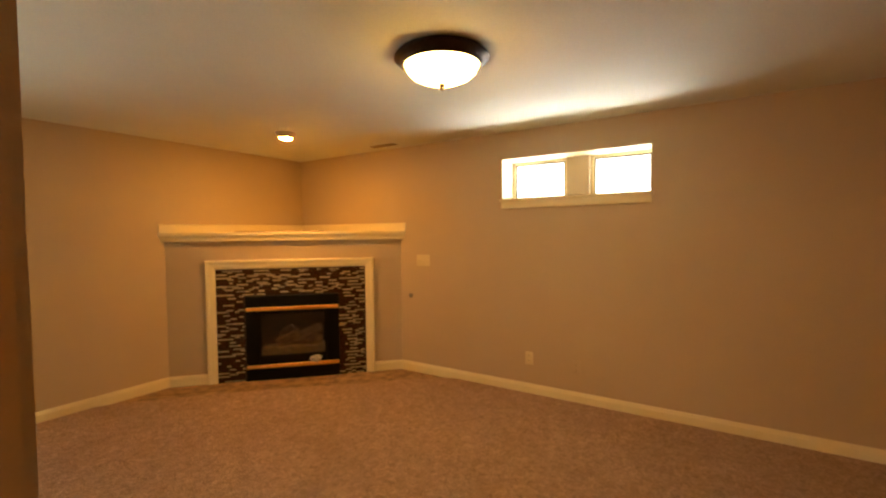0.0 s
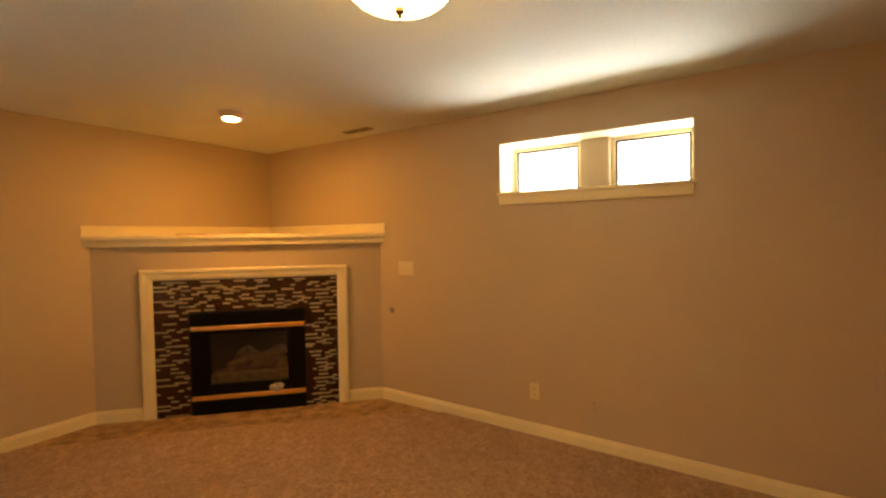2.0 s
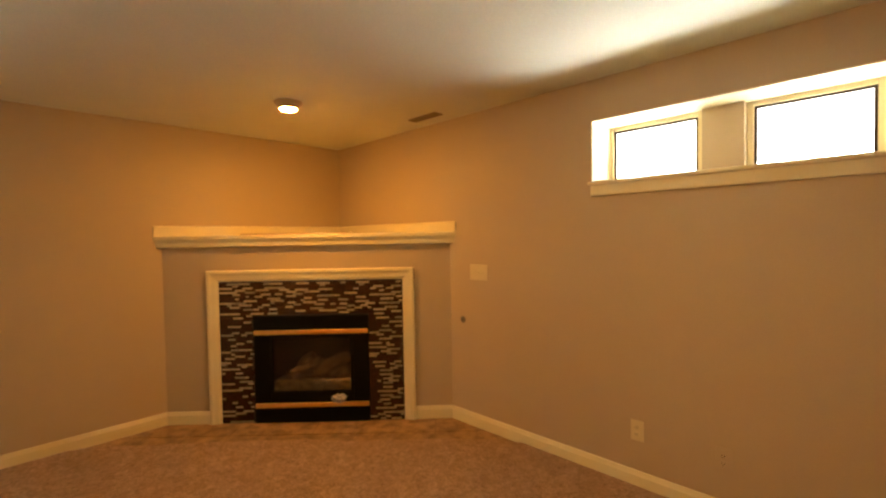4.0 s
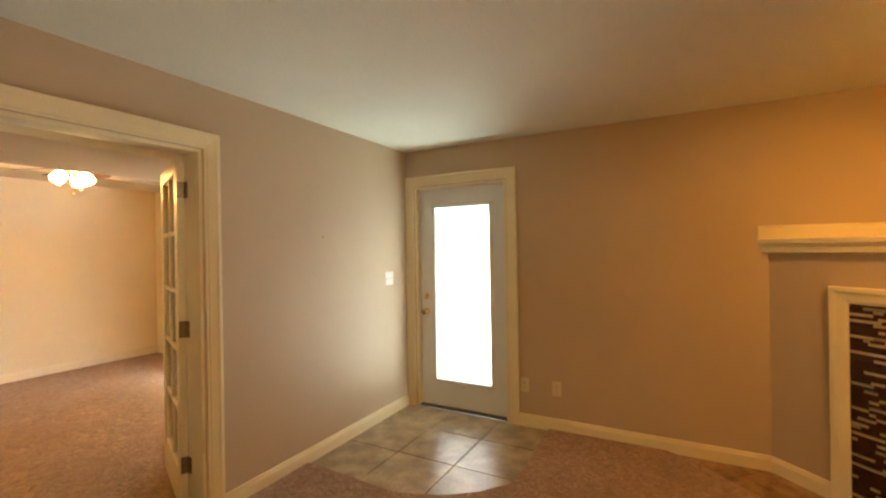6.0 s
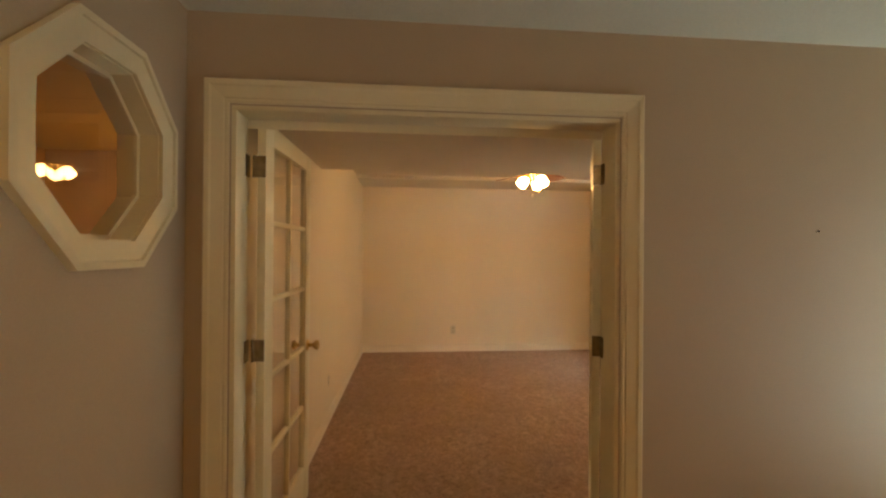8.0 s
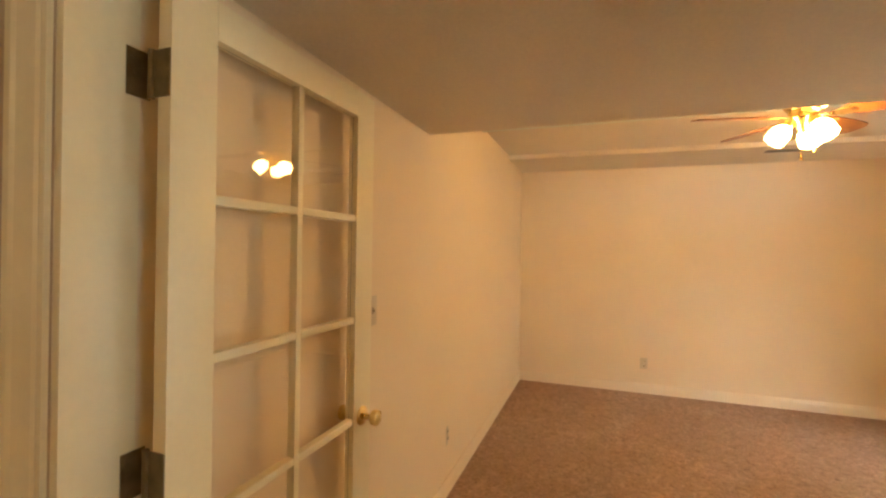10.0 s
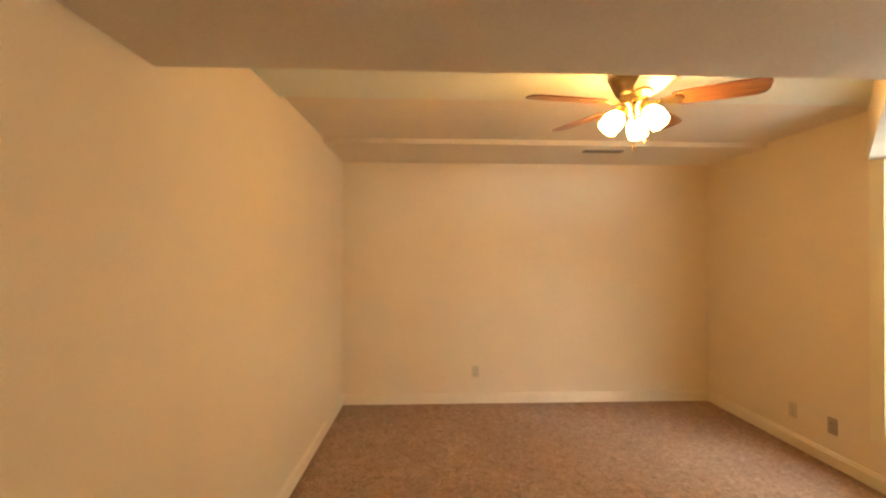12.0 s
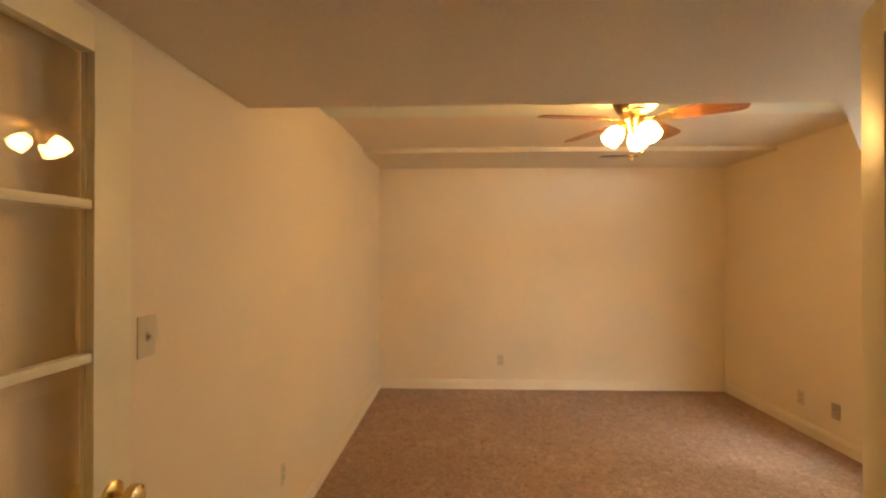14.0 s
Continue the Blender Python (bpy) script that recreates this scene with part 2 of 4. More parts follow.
# ---- mesh helpers ----
def box(bm, x0, x1, y0, y1, z0, z1, mat=0):
    v = [bm.verts.new((x, y, z)) for z in (z0, z1) for x, y in ((x0, y0), (x1, y0), (x1, y1), (x0, y1))]
    faces = [(3, 2, 1, 0), (4, 5, 6, 7), (0, 1, 5, 4), (1, 2, 6, 5), (2, 3, 7, 6), (3, 0, 4, 7)]
    made = []
    for f in faces:
        face = bm.faces.new([v[i] for i in f])
        face.material_index = mat
        made.append(face)
    return made


def prism(bm, outline, z0, z1):
    """A polygon in plan (anticlockwise), from z0 to z1."""
    lo = [bm.verts.new((x, y, z0)) for x, y in outline]
    hi = [bm.verts.new((x, y, z1)) for x, y in outline]
    bm.faces.new(lo[::-1])
    bm.faces.new(hi)
    k = len(outline)
    for i in range(k):
        bm.faces.new((lo[i], lo[(i + 1) % k], hi[(i + 1) % k], hi[i]))


def turn(bm, profile, steps=32, cx=0.0, cy=0.0):
    """A surface turned round the z axis from (radius, z) pairs."""
    rings = []
    for r, z in profile:
        if r < 1e-5:
            rings.append([bm.verts.new((cx, cy, z))])
        else:
            rings.append([bm.verts.new((cx + r * math.cos(2 * math.pi * i / steps), cy + r * math.sin(2 * math.pi * i / steps), z)) for i in range(steps)])
    for a, b in zip(rings, rings[1:]):
        for i in range(steps):
            j = (i + 1) % steps
            if len(a) == 1 and len(b) > 1:
                bm.faces.new((a[0], b[i], b[j]))
            elif len(b) == 1 and len(a) > 1:
                bm.faces.new((a[i], b[0], a[j]))
            elif len(a) > 1:
                bm.faces.new((a[i], b[i], b[j], a[j]))


def rod(bm, p, q, r, steps=12):
    """A round bar from p to q."""
    p, q = Vector(p), Vector(q)
    rot = (q - p).to_track_quat("Z", "Y").to_matrix().to_4x4()
    bmesh.ops.create_cone(bm, cap_ends=True, segments=steps, radius1=r, radius2=r, depth=(q - p).length,
                          matrix=Matrix.Translation((p + q) / 2) @ rot)


def bevel(bm, w, segs=2):
    bmesh.ops.bevel(bm, geom=bm.edges[:], offset=w, segments=segs, affect="EDGES", profile=0.6, clamp_overlap=True)


def obj(name, bm, mats, smooth=False):
    bmesh.ops.recalc_face_normals(bm, faces=bm.faces[:])
    me = bpy.data.meshes.new(name)
    bm.to_mesh(me)
    bm.free()
    for m in (mats if isinstance(mats, (list, tuple)) else [mats]):
        me.materials.append(m)
    if smooth:
        for p in me.polygons:
            p.use_smooth = True
        me.set_sharp_from_angle(angle=radians(38))
    return new(name, me)


def part(name, bm, mat, parent, label="", smooth=False):
    ob = obj(name, bm, mat, smooth)
    ob.parent = parent
    return tagged(ob, label)


def thing(name, m, label, category, group="", kind=""):
    e = new(name)
    e.empty_display_size = 0.1
    e.matrix_world = m
    return tagged(e, label, category, group, kind)


def boxpart(name, dims, mat, parent, w=0.003, label="", segs=2):
    bm = bmesh.new()
    box(bm, *dims)
    if w:
        bevel(bm, w, segs)
    return part(name, bm, mat, parent, label, smooth=bool(w))


def profile_bar(bm, prof, p, q, up=(0, 0, 1), out=(0, -1, 0), miter0=0.0, miter1=0.0):
    """A moulding: prof is (out, up) pairs, run from p to q, its ends mitred by miter per unit of out/up."""
    p, q, up, out = Vector(p), Vector(q), Vector(up), Vector(out)
    d = (q - p).normalized()
    a = [bm.verts.new(p + out * o + up * u + d * (miter0 * u)) for o, u in prof]
    b = [bm.verts.new(q + out * o + up * u - d * (miter1 * u)) for o, u in prof]
    k = len(prof)
    for i in range(k):
        bm.faces.new((a[i], a[(i + 1) % k], b[(i + 1) % k], b[i]))
    bm.faces.new(a[::-1])
    bm.faces.new(b)


# moulding profiles: (proud of the wall, across)
CASING = [(0, 0), (0.010, 0), (0.012, 0.008), (0.010, 0.014), (0.014, 0.02), (0.017, 0.045), (0.019, 0.06), (0.023, 0.068), (0.023, 0.084), (0.020, 0.088), (0, 0.088)]
BASE = [(0, 0), (0.014, 0), (0.014, 0.072), (0.011, 0.080), (0.009, 0.086), (0.006, 0.098), (0, 0.100)]

# ---- the large structure ----
bm = bmesh.new()   # floor slab under everything
box(bm, XR - 0.3, XB + 0.3, YS - 0.3, 0.5, -0.2, -0.03)
tagged(obj("floor", bm, SLABM), "grey concrete slab under the floor coverings", "floor", kind="structure")


def carpet_sheet(name, outline, label, pile=0.0):
    bm = bmesh.new()
    prism(bm, outline, -0.03, pile)
    return tagged(obj(name, bm, CARPET), label, "carpet", kind="structure")


TILE_EDGE = [(0.0, -1.285), (0.40, -1.30), (0.74, -1.32), (1.00, -1.23), (1.20, -1.08), (1.32, -0.93), (1.345, -0.80), (1.335, -0.4), (1.325, 0.0)]
HEARTH_EDGE = [(2.12, 0.0), (2.34, -0.11), (2.50, -0.28), (2.83, -0.58), (3.10, -0.83), (3.34, -1.07), (3.56, -1.34), (4.02, -1.79), (4.28, -2.10), (XB, -2.28)]
carpet_sheet("floor_carpet_1", [(XH, YS)] + [(XB, YS)] + HEARTH_EDGE[::-1] + TILE_EDGE[::-1] + [(0.0, FO0 - 0.3), (0.0, -3.82), (XH, -3.82)],
             "brown plush carpet in the family room", 0.015)
carpet_sheet("floor_carpet_2", [(XR, -3.60), (XC2, -3.60), (XC2, FO0), (0.0, FO0), (0.0, FO1), (XC2, FO1), (XC2, YR), (XR, YR)],
             "brown plush carpet in the second room")


def wall(name, boxes, mats, label, pick=None):
    bm = bmesh.new()
    for b in boxes:
        box(bm, *b)
    if pick:
        bm.normal_update()
        for f in bm.faces:
            f.material_index = pick(f)
    return tagged(obj(name, bm, mats), label, "wall", kind="structure")


T = 0.16
wall("wall_north", [(-0.0, DO0, 0, T, 0, HC), (DO1, XB + T, 0, T, 0, HC), (DO0, DO1, 0, T, DZ, HC)], TAUPE, "taupe painted drywall with the outside door")
wall("wall_east", [(XB, XB + 0.28, YS, WB0, 0, HC), (XB, XB + 0.28, WB1, 0, 0, HC), (XB, XB + 0.28, WB0, WB1, 0, WBZ0), (XB, XB + 0.28, WB0, WB1, WBZ1, HC)],
     TAUPE, "taupe painted drywall with a high window")
wall("wall_french", [(XC2, 0, -3.82, FO0, 0, HC), (XC2, 0, FO1, YR + T, 0, HC), (XC2, 0, FO0, FO1, FZ, HC)], [TAUPE, CREAM],
     "painted drywall around the french doors", pick=lambda f: 1 if f.normal.x < -0.5 else 0)
wall("wall_south", [(XH - T, XB + 0.3, YS - T, YS, 0, HC)], TAUPE, "taupe painted drywall behind the start")
wall("wall_hall", [(XH - T, XH, YS, -3.70, 0, HC)], TAUPE, "taupe painted drywall of the hall")
wall("wall_far", [(XR - T, XR, -3.75, YR + T, 0, ZC2)], CREAM, "cream painted drywall at the end of the second room")
wall("wall_window", [(XR, W20, YR, YR + T, 0, ZC2), (W21, XC2, YR, YR + T, 0, ZC2), (W20, W21, YR, YR + T, 0, W2Z0), (W20, W21, YR, YR + T, W2Z1, ZC2)],
     CREAM, "cream painted drywall with a tall blinded window")
bm = bmesh.new()
prism(bm, [(XR, -3.69), (XC2, -3.69), (XC2, YL0), (XR, YL1)], 0, ZC2)
tagged(obj("wall_side", bm, [CREAM]), "cream painted drywall beside the french door", "wall", kind="structure")
wall("wall_hall_side", [(XH, XC2, -3.82, -3.692, 0, HC)], TAUPE, "taupe painted drywall of the hall")

# stub wall with the octagonal opening
OX, OZ, ORI, ORO = 0.440, 1.732, 0.254, 0.333
SX1 = 0.862


def octagon(r):
    k = r / math.cos(math.pi / 8)
    return [(OX + k * math.cos(math.pi / 8 + i * math.pi / 4), OZ + k * math.sin(math.pi / 8 + i * math.pi / 4)) for i in range(8)]


def stub_wall():
    bm = bmesh.new()
    o = octagon(ORI + 0.008)
    rim = [(SX1, o[0][1]), (o[1][0], HC), (o[2][0], HC), (0, o[3][1]), (0, o[4][1]), (o[5][0], 0), (o[6][0], 0), (SX1, o[7][1])]
    corner = {0: (SX1, HC), 2: (0, HC), 4: (0, 0), 6: (SX1, 0)}
    sheets = []
    for y in (YD, YD - 0.12):
        vi = [bm.verts.new((x, y, z)) for x, z in o]
        vo = [bm.verts.new((x, y, z)) for x, z in rim]
        vc = {k: bm.verts.new((x, y, z)) for k, (x, z) in corner.items()}
        for i in range(8):
            j = (i + 1) % 8
            bm.faces.new([vi[i], vo[i]] + ([vc[i]] if i in vc else []) + [vo[j], vi[j]])
        ring = []
        for i in range(8):
            ring.append(vo[i])
            if i in vc:
                ring.append(vc[i])
        sheets.append((vi, ring))
    (a, ra), (b, rb) = sheets
    for u, w in ((a, b), (ra, rb)):
        for i in range(len(u)):
            j = (i + 1) % len(u)
            bm.faces.new((u[i], u[j], w[j], w[i]))
    bmesh.ops.recalc_face_normals(bm, faces=bm.faces[:])
    edges = [e for e in bm.edges if all(abs(v.co.x - SX1) < 1e-4 for v in e.verts) and abs(e.verts[0].co.y - e.verts[1].co.y) < 1e-4]
    bmesh.ops.bevel(bm, geom=edges, offset=0.015, segments=4, affect="EDGES")
    return tagged(obj("wall_stub", bm, TAUPE, smooth=False), "taupe painted stub wall with an octagonal opening", "wall", kind="structure")


stub_wall()

# fireplace chase across the corner, in its own frame: s along the face, out of the face to -y
FP = pose(2.755, 0.0, 0, 0, 0, -44.32)
FL = 2.258         # length of the face
S0, S1, SZ = 0.700, 1.600, 0.845   # firebox


def fp(s, d):
    v = FP @ Vector((s, -d, 0))
    return v.x, v.y


bm = bmesh.new()
prism(bm, [fp(0, 0), fp(S0 - 0.3, 0), fp(S0 - 0.3, -0.25), (3.12, 0.0)][::-1], 0, 1.39)
prism(bm, [fp(S1 + 0.2, 0), fp(FL, 0), fp(S1 + 0.2, -0.25)][::-1], 0, 1.39)
prism(bm, [fp(S0 - 0.3, 0), fp(S1 + 0.2, 0), fp(S1 + 0.2, -0.25), fp(S0 - 0.3, -0.25)], SZ + 0.03, 1.39)
prism(bm, [fp(S0 - 0.3, 0), fp(S0, 0), fp(S0, -0.25), fp(S0 - 0.3, -0.25)], 0, SZ + 0.03)
prism(bm, [fp(S1, 0), fp(S1 + 0.2, 0), fp(S1 + 0.2, -0.25), fp(S1, -0.25)], 0, SZ + 0.03)
prism(bm, [fp(0.0, 0), fp(FL, 0), (XB, 0)], 1.39, 1.46)
tagged(obj("wall_chase", bm, TAUPE), "taupe painted drywall chase across the corner", "wall", kind="structure")

# ceilings
bm = bmesh.new()
box(bm, XH - T, XB + 0.3, YS - T, T, HC, HC + 0.12)
tagged(obj("ceiling_1", bm, CEIL), "off-white lightly textured ceiling", "ceiling", kind="structure")
bm = bmesh.new()
box(bm, -3.76, XC2 - 0.001, -3.70, YR + T, ZC2, ZC2 + 0.11)
box(bm, XR - T, -3.76, -3.70, YR + T, ZC3, ZC2 + 0.11)
tagged(obj("ceiling_2", bm, CEIL2), "off-white ceiling with a shallow step", "ceiling", kind="structure")
bm = bmesh.new()
prism(bm, [(XC2, YL0), (XC2, YR), (-2.935, YR), (-1.66, -1.095), (-1.66, YL0 + 0.02)][::-1], ZS, ZC2)
tagged(obj("ceiling_soffit", bm, CEIL2), "off-white dropped soffit with a diagonal corner", "ceiling", kind="structure")


# ---- trims ----
def baseboard(name, p, q, out, mat=TRIM):
    bm = bmesh.new()
    profile_bar(bm, BASE, (*p, 0), (*q, 0), (0, 0, 1), (*out, 0))
    return tagged(obj(name, bm, mat), "ivory painted wooden baseboard" if mat is TRIM else "cream painted wooden baseboard", "baseboard", kind="structure")


baseboard("baseboard", (DO1 + 0.088, 0), (2.755, 0), (0, -1))
baseboard("baseboard", fp(0, 0), fp(0.350, 0), (-0.7071, -0.7071))
baseboard("baseboard", fp(1.955, 0), fp(FL, 0), (-0.7071, -0.7071))
baseboard("baseboard", (XB, -1.590), (XB, YS), (-1, 0))
baseboard("baseboard", (0, -0.0), (0, FO1 + 0.094), (1, 0))
baseboard("baseboard", (0.0, YD), (SX1, YD), (0, 1))
baseboard("baseboard", (SX1, YD - 0.12), (XH, YD - 0.12), (0, -1))
baseboard("baseboard", (XC2, YL0), (XR, YL1), (0, 1), TRIM2)
baseboard("baseboard", (XR, YL1), (XR, YR), (1, 0), TRIM2)
baseboard("baseboard", (XR, YR), (XC2, YR), (0, -1), TRIM2)
baseboard("baseboard", (XC2, YR), (XC2, FO1 + 0.094), (-1, 0), TRIM2)


def cased_opening(name, kind_label, width, height, m):
    """Casing on the face y=0 (proud to -y) round an opening from x=0 to width, in the frame m."""
    e = thing(name, m, kind_label, "door trim", kind="structure")
    r = 0.006
    for nm, p, q, up, m0, m1 in (("side_casing", (-r, 0, 0), (-r, 0, height + r), (-1, 0, 0), 0, -1),
                                 ("side_casing", (width + r, 0, 0), (width + r, 0, height + r), (1, 0, 0), 0, -1),
                                 ("head_casing", (-r, 0, height + r), (width + r, 0, height + r), (0, 0, 1), -1, -1)):
        bm = bmesh.new()
        profile_bar(bm, CASING, p, q, up, (0, -1, 0), m0, m1)
        part(nm, bm, TRIM, e)
    return e


def jambs(e, width, height, depth, t=0.018):
    boxpart("jamb", (-0.0, t, 0.0005, depth, 0, height - t), TRIM, e, 0.002)
    boxpart("jamb", (width - t, width, 0.0005, depth, 0, height - t), TRIM, e, 0.002)
    boxpart("head_jamb", (0, width, 0.0005, depth, height - t, height), TRIM, e, 0.002)


# ---- door casings and doors ----
door_case = cased_opening("door_trim", "ivory moulded casing round the outside door", DO1 - DO0, DZ, pose(DO0, 0, 0))
jambs(door_case, DO1 - DO0, DZ, T)
french_case = cased_opening("door_trim", "ivory moulded casing round the french doors", FO1 - FO0, FZ, pose(0, FO0, 0, 0, 0, 90))
jambs(french_case, FO1 - FO0, FZ, 0.13)
back_case = cased_opening("door_trim", "ivory moulded casing inside the second room", FO1 - FO0, FZ - 0.06, pose(XC2, FO1, 0, 0, 0, -90))


def knob(parent, x, y, z, out, mat=BRASS, r=0.027, size=1.0):
    """A round door knob on a rosette; out is +1 or -1 along y."""
    bm = bmesh.new()
    turn(bm, [(0, 0), (0.032, 0), (0.032, 0.004), (0.026, 0.009), (0.012, 0.011), (0.010, 0.03), (0.016, 0.036), (r * 0.93, 0.044), (r, 0.055), (r * 0.9, 0.064), (r * 0.5, 0.069), (0, 0.070)], 24)
    bmesh.ops.transform(bm, matrix=pose(x, y, z, -90 * out) @ Matrix.Diagonal((1, 1, size, 1)), verts=bm.verts[:])
    return part("knob", bm, mat, parent, "polished brass knob", True)


def french_leaf(m, mirror, label, width=0.760, height=1.989):
    """A ten-light door leaf from its hinge at x=0 along +x; faces at y=0 and y=-0.035."""
    e = thing("french_door", m, label, "door", "french doors")
    t0, t1 = (0, 0.035) if mirror else (-0.035, 0)
    z0, st, top, bot = 0.012, 0.105, 0.082, 0.225
    bars = [("stile", 0, st, z0, height), ("stile", width - st, width, z0, height),
            ("top_rail", st, width - st, height - top, height), ("bottom_rail", st, width - st, z0, bot)]
    for nm, x0, x1, a, b in bars:
        boxpart(nm, (x0, x1, t0, t1, a, b), TRIM, e, 0.0025)
    gx0, gx1, gz0, gz1 = st, width - st, bot, height - top
    mid = (gx0 + gx1) / 2
    boxpart("muntin", (mid - 0.011, mid + 0.011, t0 + 0.004, t1 - 0.004, gz0, gz1), TRIM, e, 0.004)
    pitch = (gz1 - gz0) / 5
    for i in range(1, 5):
        for a, b in ((gx0, mid - 0.011), (mid + 0.011, gx1)):
            boxpart("muntin", (a, b, t0 + 0.004, t1 - 0.004, gz0 + i * pitch - 0.011, gz0 + i * pitch + 0.011), TRIM, e, 0.004)
    ym = (t0 + t1) / 2
    for i in range(5):
        for a, b in ((gx0, mid), (mid, gx1)):
            p = boxpart("pane", (a + 0.004, b - 0.004, ym - 0.0015, ym + 0.0015, gz0 + i * pitch + 0.004, gz0 + (i + 1) * pitch - 0.004), GLASS, e, 0)
            p.visible_shadow = False
    if not mirror:
        knob(e, width - 0.055, t0, 0.905, -1)
        knob(e, width - 0.055, t1, 0.905, 1, size=0.74)
    for z in (0.29, 1.035, 1.80):
        bm = bmesh.new()
        yp = t0 - 0.012 if mirror else t1 + 0.012
        rod(bm, (-0.004, yp, z - 0.047), (-0.004, yp, z + 0.047), 0.0065)
        box(bm, -0.004, -0.001, min(yp, t0), max(yp, t1), z - 0.0448, z + 0.0448)
        part("hinge", bm, OLDBRASS, e, "dark antique brass hinge")
    return e


# left leaf stands open along the side wall, right leaf open past square
french_leaf(pose(-0.138, -3.497, 0, 0, 0, 180 - 1.9), False, "ivory ten-pane french door standing open by the wall")
french_leaf(pose(-0.138, -2.012, 0, 0, 0, 180 - 23), True, "ivory ten-pane french door open past square")
for y, s in ((FO0 + 0.018, 1), (FO1 - 0.018, -1)):
    for z in (0.29, 1.035, 1.80):
        bm = bmesh.new()
        box(bm, -0.148, -0.102, y, y + s * 0.0025, z - 0.045, z + 0.045)
        for dz in (-0.03, 0.0, 0.03):
            rod(bm, (-0.118 + abs(dz) * 0.2, y, z + dz), (-0.118 + abs(dz) * 0.2, y + s * 0.0035, z + dz), 0.0035, 8)
        h = part("hinge_leaf", bm, OLDBRASS, french_case)
        h.matrix_parent_inverse = french_case.matrix_world.inverted()


def outside_door():
    e = thing("outside_door", pose(DO0 + 0.02, 0.055, 0), "pale grey-white steel door with a full-length glass light", "door")
    w, h = DO1 - DO0 - 0.04, 2.006
    gx0, gx1, gz0, gz1 = 0.278 - DO0 - 0.02, 0.814 - DO0 - 0.02, 0.262, 1.830
    bm = bmesh.new()
    box(bm, 0, gx0, 0, 0.045, 0.018, h)
    box(bm, gx1, w, 0, 0.045, 0.018, h)
    box(bm, gx0, gx1, 0, 0.045, 0.018, gz0)
    box(bm, gx0, gx1, 0, 0.045, gz1, h)
    part("slab", bm, DOORW, e)
    lip = [(0, 0), (0.011, 0.0), (0.013, 0.010), (0.009, 0.024), (0.003, 0.032), (0, 0.033)]
    for p, q, up, out in (((gx0, 0, gz0), (gx0, 0, gz1), (-1, 0, 0), (0, -1, 0)), ((gx1, 0, gz0), (gx1, 0, gz1), (1, 0, 0), (0, -1, 0)),
                          ((gx0, 0, gz1), (gx1, 0, gz1), (0, 0, 1), (0, -1, 0)), ((gx0, 0, gz0), (gx1, 0, gz0), (0, 0, -1), (0, -1, 0))):
        bm = bmesh.new()
        profile_bar(bm, lip, p, q, up, out, -1, -1)
        part("glass_moulding", bm, DOORW, e)
    g = boxpart("pane", (gx0, gx1, 0.02, 0.026, gz0, gz1), GLASS, e, 0)
    g.visible_shadow = False
    k = knob(e, 0.062, 0, 0.875, -1)
    bm = bmesh.new()
    turn(bm, [(0, 0), (0.030, 0), (0.030, 0.006), (0.022, 0.014), (0, 0.015)], 24)
    box(bm, -0.004, 0.004, -0.012, 0.012, 0.014, 0.03)
    bmesh.ops.transform(bm, matrix=pose(0.062, 0, 1.015, 90), verts=bm.verts[:])
    part("deadbolt", bm, BRASS, e, "polished brass deadbolt with thumb turn", True)
    for z in (0.28, 1.03, 1.78):
        bm = bmesh.new()
        rod(bm, (w + 0.008, -0.008, z - 0.05), (w + 0.008, -0.008, z + 0.05), 0.007)
        box(bm, w - 0.001, w + 0.016, -0.004, 0.0, z - 0.05, z + 0.05)
        part("hinge", bm, BRASS, e, "polished brass hinge")
    boxpart("strike", (-0.016, -0.002, -0.002, 0.02, 0.84, 0.91), BRASS, e, 0.001)
    boxpart("door_sweep", (0, w, 0.004, 0.03, 0.012, 0.022), THRESH, e, 0.002)
    boxpart("threshold", (-0.018, w + 0.018, -0.035, 0.1, 0.0, 0.014), THRESH, e, 0.004, "worn bronze threshold")
    return e


outside_door()

# ---- octagonal window in the stub wall ----
octo = thing("octagon_window", pose(0, 0, 0), "ivory octagonal window with moulded casing", "window", kind="structure")
oi, oo = octagon(ORI), octagon(ORO)
om, oe = octagon(ORI + 0.055), octagon(ORO - 0.02)
for side, y in ((1, YD), (-1, YD - 0.12)):
    for i in range(8):
        j = (i + 1) % 8
        bm = bmesh.new()
        rings = [(oi, 0.0), (oi, 0.014), (om, 0.018), (oe, 0.026), (oo, 0.024), (oo, 0.0)]
        a = [bm.verts.new((r[i][0], y + side * d, r[i][1])) for r, d in rings]
        b = [bm.verts.new((r[j][0], y + side * d, r[j][1])) for r, d in rings]
        for k in range(6):
            bm.faces.new((a[k], a[(k + 1) % 6], b[(k + 1) % 6], b[k]))
        bm.faces.new(a)
        bm.faces.new(b[::-1])
        part("casing_piece", bm, TRIM, octo)
oj, ok_ = octagon(ORI + 0.0075), octagon(ORI - 0.004)
for i in range(8):
    j = (i + 1) % 8
    bm = bmesh.new()
    v = [bm.verts.new((r[q][0], y, r[q][1])) for y in (YD + 0.001, YD - 0.121) for r, q in ((oj, i), (oj, j), (ok_, j), (ok_, i))]
    for f in ((0, 1, 2, 3), (7, 6, 5, 4), (0, 4, 5, 1), (1, 5, 6, 2), (2, 6, 7, 3), (3, 7, 4, 0)):
        bm.faces.new([v[q] for q in f])
    part("lining_board", bm, TRIM, octo)
og = octagon(ORI - 0.018)
